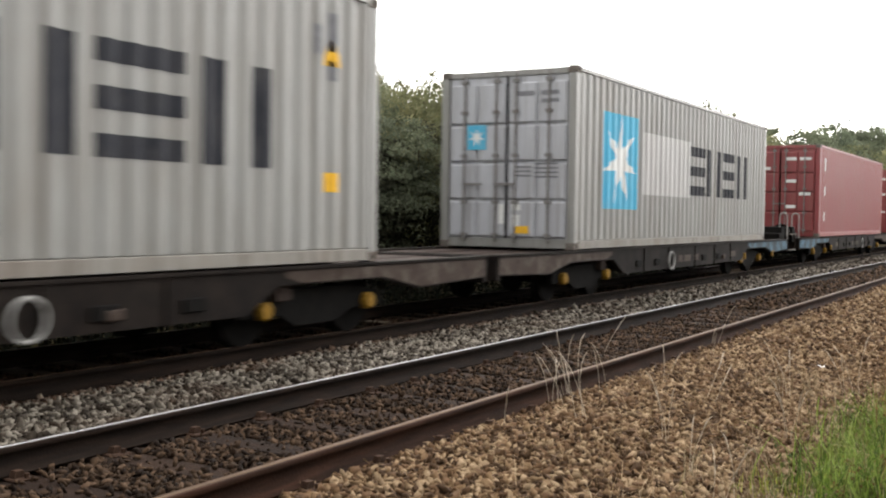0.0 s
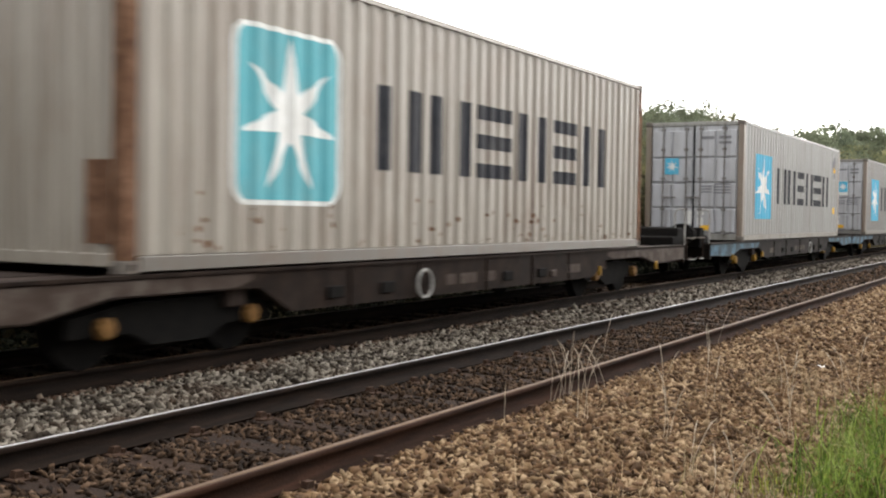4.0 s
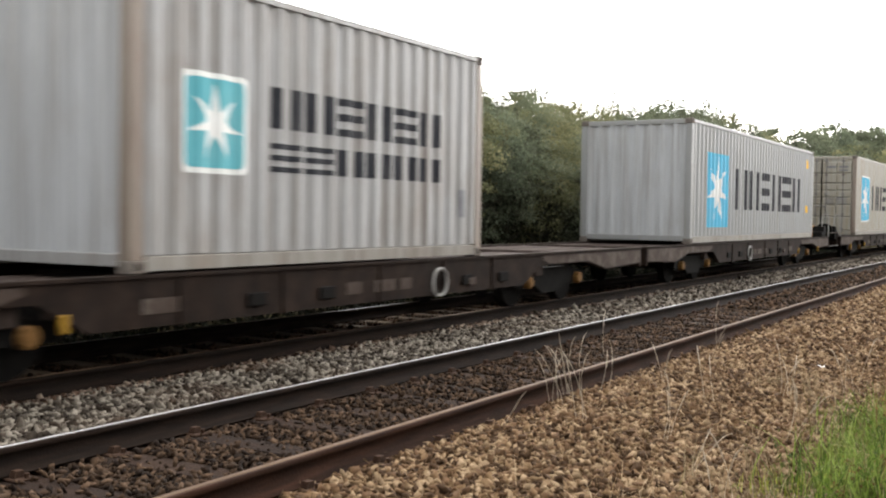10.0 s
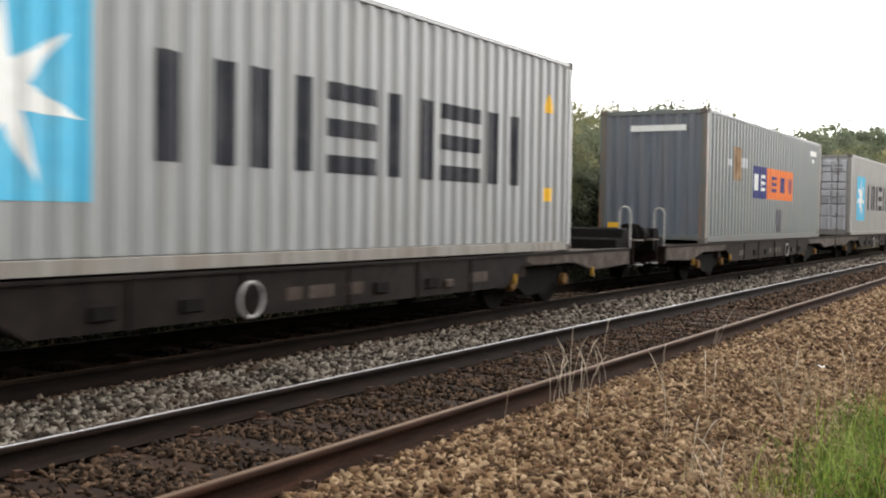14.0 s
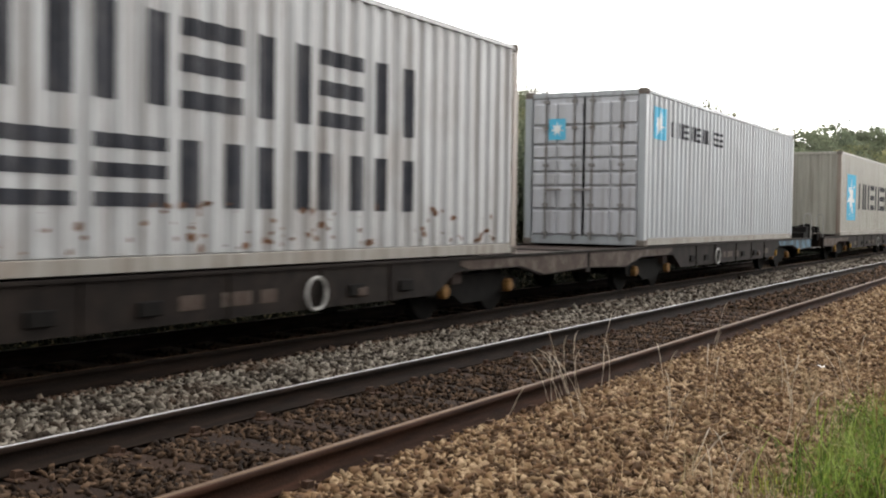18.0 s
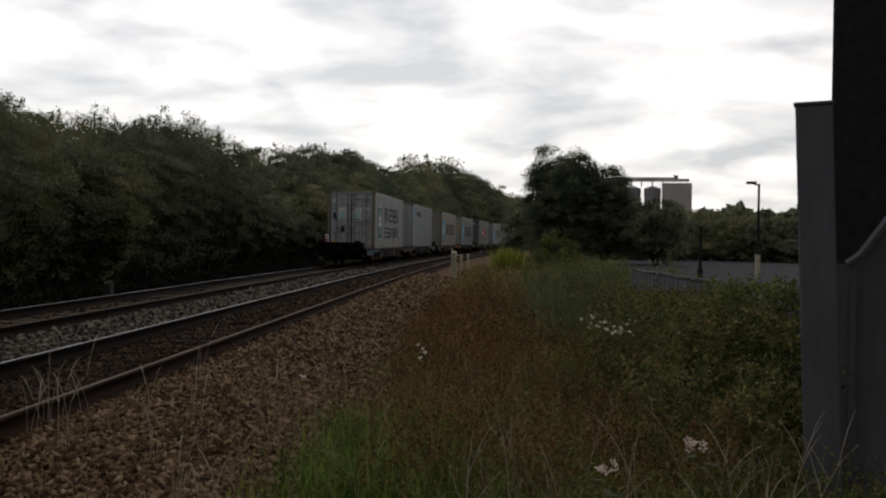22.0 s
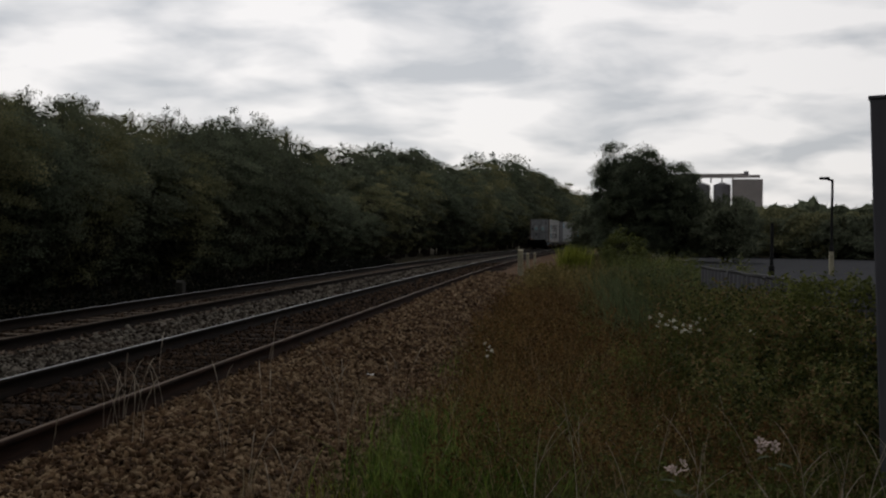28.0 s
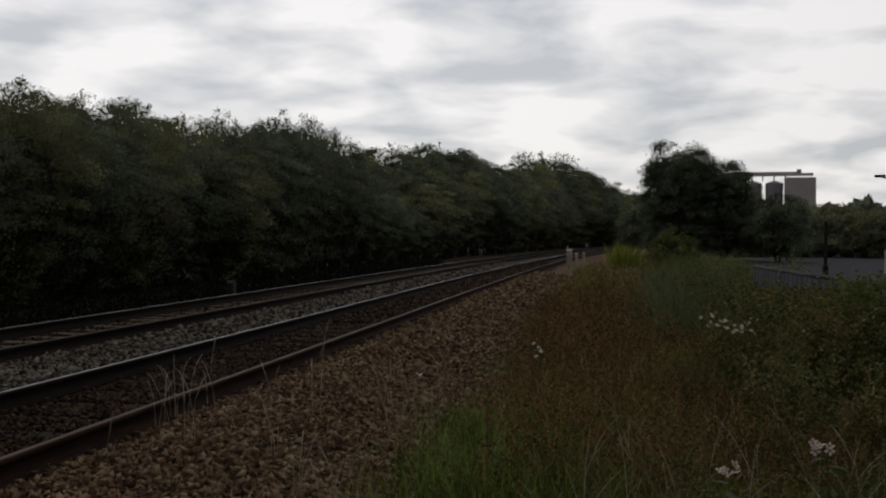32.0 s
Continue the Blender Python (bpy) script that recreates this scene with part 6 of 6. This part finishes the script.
for _x, _y, _n, _h in ((7.75, -0.16, 4, 0.42), (8.15, -0.14, 6, 0.48), (8.6, -0.2, 2, 0.36), (7.2, -0.58, 3, 0.42), (6.8, -0.14, 1, 0.26), (11.0, 0.7, 1, 0.5), (12.4, -0.1, 1, 0.5),
                       (11.2, -0.4, 2, 0.3), (8.9, -1.0, 2, 0.35), (9.9, -1.4, 4, 0.4), (8.2, -1.9, 4, 0.42), (10.8, -1.9, 4, 0.45), (6.6, -1.5, 2, 0.3), (7.3, -1.2, 3, 0.36), (6.2, -1.9, 3, 0.34), (9.2, -0.5, 2, 0.3)):
    stalk_tuft((_x, _y, cess_z(_y) - 0.01), _n, _h, int(_x * 100))

# long dead canes arching over the weeds, and bare forked twigs beside the tall post
def curve_points(pts, n=9):
    """Points on a smooth arc (quadratic) through a start, a pull point and an end."""
    p, q, r = (Vector(c) for c in pts)
    return [p * (1 - t) ** 2 + q * 2 * t * (1 - t) + r * t * t for t in (k / n for k in range(n + 1))]


def dead_cane(yaw, dist, h, lean, turn, forks, rng, label):
    way = Vector((math.cos(turn), math.sin(turn), 0))
    cane = empty("dead_cane", label, "plant", "dead canes in the verge", at=Matrix.Translation(bearing(yaw, dist, -0.43)))
    pts = curve_points(((0, 0, -0.03), way * lean * 0.2 + Vector((0, 0, h * 0.75)), way * lean + Vector((0, 0, h))))
    stem = part("stem", tube(bmesh.new(), pts, [0.0034 - 0.00026 * k for k in range(len(pts))], 5), M_STALK, cane)
    for k in range(forks):
        p = pts[3 + k % 5]
        out = Vector((rng.uniform(-0.2, 0.2), rng.uniform(-0.2, 0.2), rng.uniform(0.1, 0.28)))
        shoot = curve_points((p, p + out * 0.5 + Vector((0, 0, 0.05)), p + out), 4)
        part("side_shoot", tube(bmesh.new(), shoot, [0.0022, 0.002, 0.0017, 0.0014, 0.0008], 4), M_STALK, cane)


_g = random.Random(21)
for _k in range(20):
    dead_cane(_g.uniform(-103, -86), _g.uniform(4.6, 8.0), _g.uniform(0.5, 0.85), _g.uniform(0.1, 0.5), _g.uniform(0, 6.28), 1 + _k % 2, _g, "pale dry bramble cane arching over the weeds")
for _yaw, _d, _h, _l in ((-103.9, 5.3, 0.80, 0.12), (-104.8, 5.5, 0.92, 0.2), (-105.6, 5.4, 0.85, 0.3), (-102.6, 5.7, 0.75, 0.15)):
    dead_cane(_yaw, _d, _h, _l, _g.uniform(0, 6.28), 5, _g, "bare bleached forked twig standing among the weeds")

# a scrap of white litter on the stones
_bm = bmesh.new()
_g = random.Random(4)
_vs = [[_bm.verts.new((0.05 * i - 0.06, 0.045 * j - 0.05, _g.uniform(0.0, 0.035))) for j in range(4)] for i in range(4)]
for _i in range(3):
    for _j in range(3):
        _bm.faces.new((_vs[_i][_j], _vs[_i + 1][_j], _vs[_i + 1][_j + 1], _vs[_i][_j + 1]))
_scrap = new("litter_scrap", to_mesh("litter_scrap", _bm, M_WHITE))
_scrap.location = (12.1, -1.36, cess_z(-1.36) + 0.012)
_scrap.scale = (0.65, 0.65, 0.8)
tagged(_scrap, "crumpled scrap of white paper lying on the stones", "litter")

# ---------------------------------------------------------------- trackside posts, fences, car park, silos


def marker(pos, h, w, d, mat, label, name="marker_post"):
    t = empty(name, label, "post", at=Matrix.Translation(pos))
    part("shaft", box(bmesh.new(), -w / 2, w / 2, -d / 2, d / 2, -0.2, h, 0.02), mat, t)
    part("cap", prism(bmesh.new(), [(-w / 2 - 0.01, h), (w / 2 + 0.01, h), (0, h + 0.05)], -d / 2, d / 2), mat, t)
    return t


marker(bearing(-87.53, 45, -0.4), 1.2, 0.3, 0.22, M_POST, "pale weathered concrete post beside the railway")
marker(bearing(-87.92, 45, -0.4), 1.05, 0.12, 0.12, M_POST, "thin pale stake beside the railway", "stake")
marker(bearing(-88.30, 50, -0.4), 1.0, 0.1, 0.1, M_POST, "thin pale stake beside the railway", "stake")
marker(bearing(-87.43, 48, -0.4), 1.3, 0.05, 0.05, M_POST, "thin leaning pole beside the railway", "stake")
marker(bearing(-69.48, 27.2, -0.3), 0.45, 0.24, 0.18, M_SLEEPER_GREY, "short grey concrete marker beside the far rail")


def fence_run(points, z0, z1, label, mat=M_FENCE, rail=True):
    """A fence of folded sheet panels between posts."""
    t = empty("sheet_fence", label, "fence")
    for a, b in zip(points, points[1:]):
        a, b = Vector((*a, 0)), Vector((*b, 0))
        n = max(1, round((b - a).length / 2.2))
        for k in range(n):
            p, q = a.lerp(b, k / n), a.lerp(b, (k + 1) / n)
            yaw = math.atan2(q.y - p.y, q.x - p.x)
            L = (q - p).length
            m = Matrix.Translation(p.lerp(q, 0.5)) @ Matrix.Rotation(yaw, 4, "Z")
            part("panel", sheet(L - 0.1, z0, z1, 0.03), mat, t, at=m)
            part("post", box(bmesh.new(), -0.05, 0.05, -0.05, 0.05, z0 - 0.2, z1 + 0.03, 0.008), mat, t, at=Matrix.Translation(p) @ Matrix.Rotation(yaw, 4, "Z"))
            if rail:
                part("top_rail", tube(bmesh.new(), [(-L / 2, 0, z1 + 0.03), (0, 0, z1 + 0.01), (L / 2, 0, z1 + 0.03)], 0.028, 6), M_FENCE_DARK, t, "dark tube rail", at=m)
    return t


fence_run([(9.3, -6.3), (10.9, -6.18), (13.5, -6.07), (18.0, -5.84)], -0.6, 0.86, "low grey sheet-metal fence with a dark top rail")
_c, _sn = math.cos(radians(-18.5)), math.sin(radians(-18.5))
_b0 = Vector((EYE.x + 0.52 * _sn, EYE.y - 0.52 * _c, 0))
fence_run([(_b0.x + _c * q, _b0.y + _sn * q) for q in (8.2, 12.6, 17.0)], -0.6, 2.1, "tall grey sheet-metal fence", rail=False)


def tall_post():
    t = empty("fence_post", "tall grey steel fence post with a capped top", "post", at=Matrix.Translation(bearing(-106.95, 7.0, -0.5)) @ Matrix.Rotation(radians(-17), 4, "Z") @ Matrix.Rotation(radians(-2.3), 4, "X"))
    part("shaft", box(bmesh.new(), -0.04, 0.04, -0.11, 0.11, -0.3, 2.71, 0.008), M_FENCE, t)
    part("cap", box(bmesh.new(), -0.05, 0.05, -0.12, 0.12, 2.71, 2.73, 0.004), M_FENCE, t)
    return t


def stair_side():
    """The sheet-clad side of a ramp or stair that climbs beside the fence."""
    t = empty("stair_side", "grey sheet-clad stair side with a sloping hand rail", "stairs", at=Matrix.Translation(bearing(-107.0, 7.3, -0.5)) @ Matrix.Rotation(radians(-107.0), 4, "Z"))
    bm = bmesh.new()
    prism(bm, [(-0.02, -0.2), (2.6, -0.2), (2.6, 5.2), (0.16, 1.72), (-0.02, 1.72)], 0.0, 0.05)
    part("cladding", bm, M_FENCE, t)
    for k in range(10):
        part("rib", box(bmesh.new(), 0.12 + 0.25 * k, 0.16 + 0.25 * k, -0.02, 0.0, -0.2, 1.6 + max(0, 0.25 * k - 0.1) * 1.4), M_FENCE, t)
    part("hand_rail", tube(bmesh.new(), [(0.1, -0.05, 1.72), (0.18, -0.05, 1.78), (2.6, -0.05, 5.24)], 0.03, 6), M_FENCE, t)
    return t


stair_side()
tall_post()


def dark_building():
    t = empty("dark_building", "tall black steel-clad structure behind the fence", "building", at=Matrix.Translation(bearing(-106.84, 19.0, -0.5)) @ Matrix.Rotation(radians(-18.5), 4, "Z"))
    part("wall", box(bmesh.new(), 0, 8, -6.0, -0.02, 0, 8.5, 0.03), M_FENCE_DARK, t)
    part("roof", box(bmesh.new(), -0.2, 8.2, -6.2, 0.0, 8.5, 8.75, 0.03), M_FENCE_DARK, t)
    return t


dark_building()
# unseen fence added behind the viewer; it cuts low sky light, closes the place
fence_run([(4.9, -5.95), (-6.0, -5.4), (-17.0, -5.2), (-28.0, -5.2)], -0.6, 2.3, "tall grey sheet-metal fence along the edge of the verge", rail=False)
_v = np.array([bearing(y, d, -0.425 if d < 60 else -0.43) for y, d in ((-94.0, 25), (-96.4, 112), (-124, 125), (-118, 12), (-105.4, 10.6), (-99.4, 16.0))])
soup("car_park", _v, np.array([[0, 1, 2, 3, 4, 5]]), M_TARMAC, "flat pale grey tarmac car park behind the fence", "tarmac", "structure")


def lamp_post(yaw, dist, h, label, arm=True):
    t = empty("street_lamp", label, "street lamp", "lamps of the car park", at=Matrix.Translation(bearing(yaw, dist, -0.43)) @ Matrix.Rotation(radians(yaw + 90), 4, "Z"))
    steel = M_POST if label.startswith("pale") else M_FENCE_DARK
    part("column", tube(bmesh.new(), [(0, 0, 0), (0, 0, h * 0.28), (0, 0, h * 0.3), (0, 0, h)], [0.12, 0.12, 0.075, 0.06], 8), steel, t)
    if arm:
        part("base_sleeve", tube(bmesh.new(), [(0, 0, 0), (0, 0, h * 0.24)], 0.13, 8), M_POST, t, "pale painted base")
        part("arm", tube(bmesh.new(), [(0, 0, h - 0.08), (0, 0.25, h)], 0.05, 6), M_FENCE_DARK, t)
        part("lantern", box(bmesh.new(), -0.13, 0.13, 0.12, 0.66, h - 0.02, h + 0.12, 0.03), M_FENCE_DARK, t, "flat dark lantern head")
    return t


lamp_post(-103.45, 60, 5.05, "dark street lamp with a pale base in the car park")
lamp_post(-98.98, 104, 4.3, "pale slim lamp column at the far edge of the car park", False)
lamp_post(-97.93, 104, 3.0, "pale slim lamp column at the far edge of the car park", False)
lamp_post(-100.56, 46, 2.5, "short dark post in the car park", False)


def silos():
    t = empty("grain_silo", "pinkish-grey industrial silos with a roof gantry far off", "silo", at=Matrix.Translation(bearing(-100.07, 400, -1)) @ Matrix.Rotation(radians(-100.85 + 90), 4, "Z"))
    part("end_block", box(bmesh.new(), -5, 5, 0, 10.6, 0, 24.2, 0.1), M_SILO, t)
    for k in range(4):
        part("drum", tube(bmesh.new(), [(0, 0, 0), (0, 0, 22.4)], 3.1, 20), M_SILO_DARK if k != 3 else M_SILO, t, at=(0, 14.2 + 7.3 * k, 0))
        part("drum_roof", tube(bmesh.new(), [(0, 0, 22.4), (0, 0, 23.3)], [3.1, 0.6], 20), M_SILO_DARK, t, at=(0, 14.2 + 7.3 * k, 0))
    part("gantry", box(bmesh.new(), -1, 1, 1.0, 39, 25.0, 26.0, 0.1), M_SILO, t)
    part("gantry_cover", box(bmesh.new(), -0.8, 0.8, 6.0, 31, 26.0, 26.5, 0.1), M_SILO, t)
    for k in range(8):
        part("gantry_leg", box(bmesh.new(), -0.3, 0.3, -0.2, 0.2, 23.1, 25.05), M_SILO_DARK, t, at=(0, 10.4 + 3.9 * k, 0))
    part("lift_tower", box(bmesh.new(), -2, 2, 36.4, 38.8, 0, 27.0, 0.1), M_SILO, t)
    part("hoist_box", box(bmesh.new(), -1, 1, 5.0, 6.6, 26.0, 27.3, 0.1), M_SILO_DARK, t)
    return t


silos()



def motions():
    """The train rolls by along the far track."""
    for thing, back, z in TRAIN:
        rows = []
        for k in range(33):
            s = leading_slot(float(k)) - back
            rows.append((float(k), Matrix.Translation(line(s, TRACK_Y, z)) @ Matrix.Rotation(line_yaw(s), 4, "Z")))
        walk(thing, rows)
    # the stalks nod in the wind of the train, less once it has gone
    for tuft, ph in STALKS:
        at = tuft.matrix_basis.translation.copy()
        rows = []
        for k in range(65):
            t = k / 2
            g = 1.0 if t < 19.5 else max(0.25, 1 - (t - 19.5) * 0.2)
            a = g * (0.20 * math.sin(1.7 * t + ph) + 0.14 * math.sin(3.9 * t + 2 * ph))
            b = g * (0.12 + 0.16 * math.sin(2.3 * t + 1.3 * ph))
            rows.append((t, Matrix.Translation(at) @ Matrix.Rotation(a, 4, "X") @ Matrix.Rotation(b, 4, "Y")))
        walk(tuft, rows)


motions()
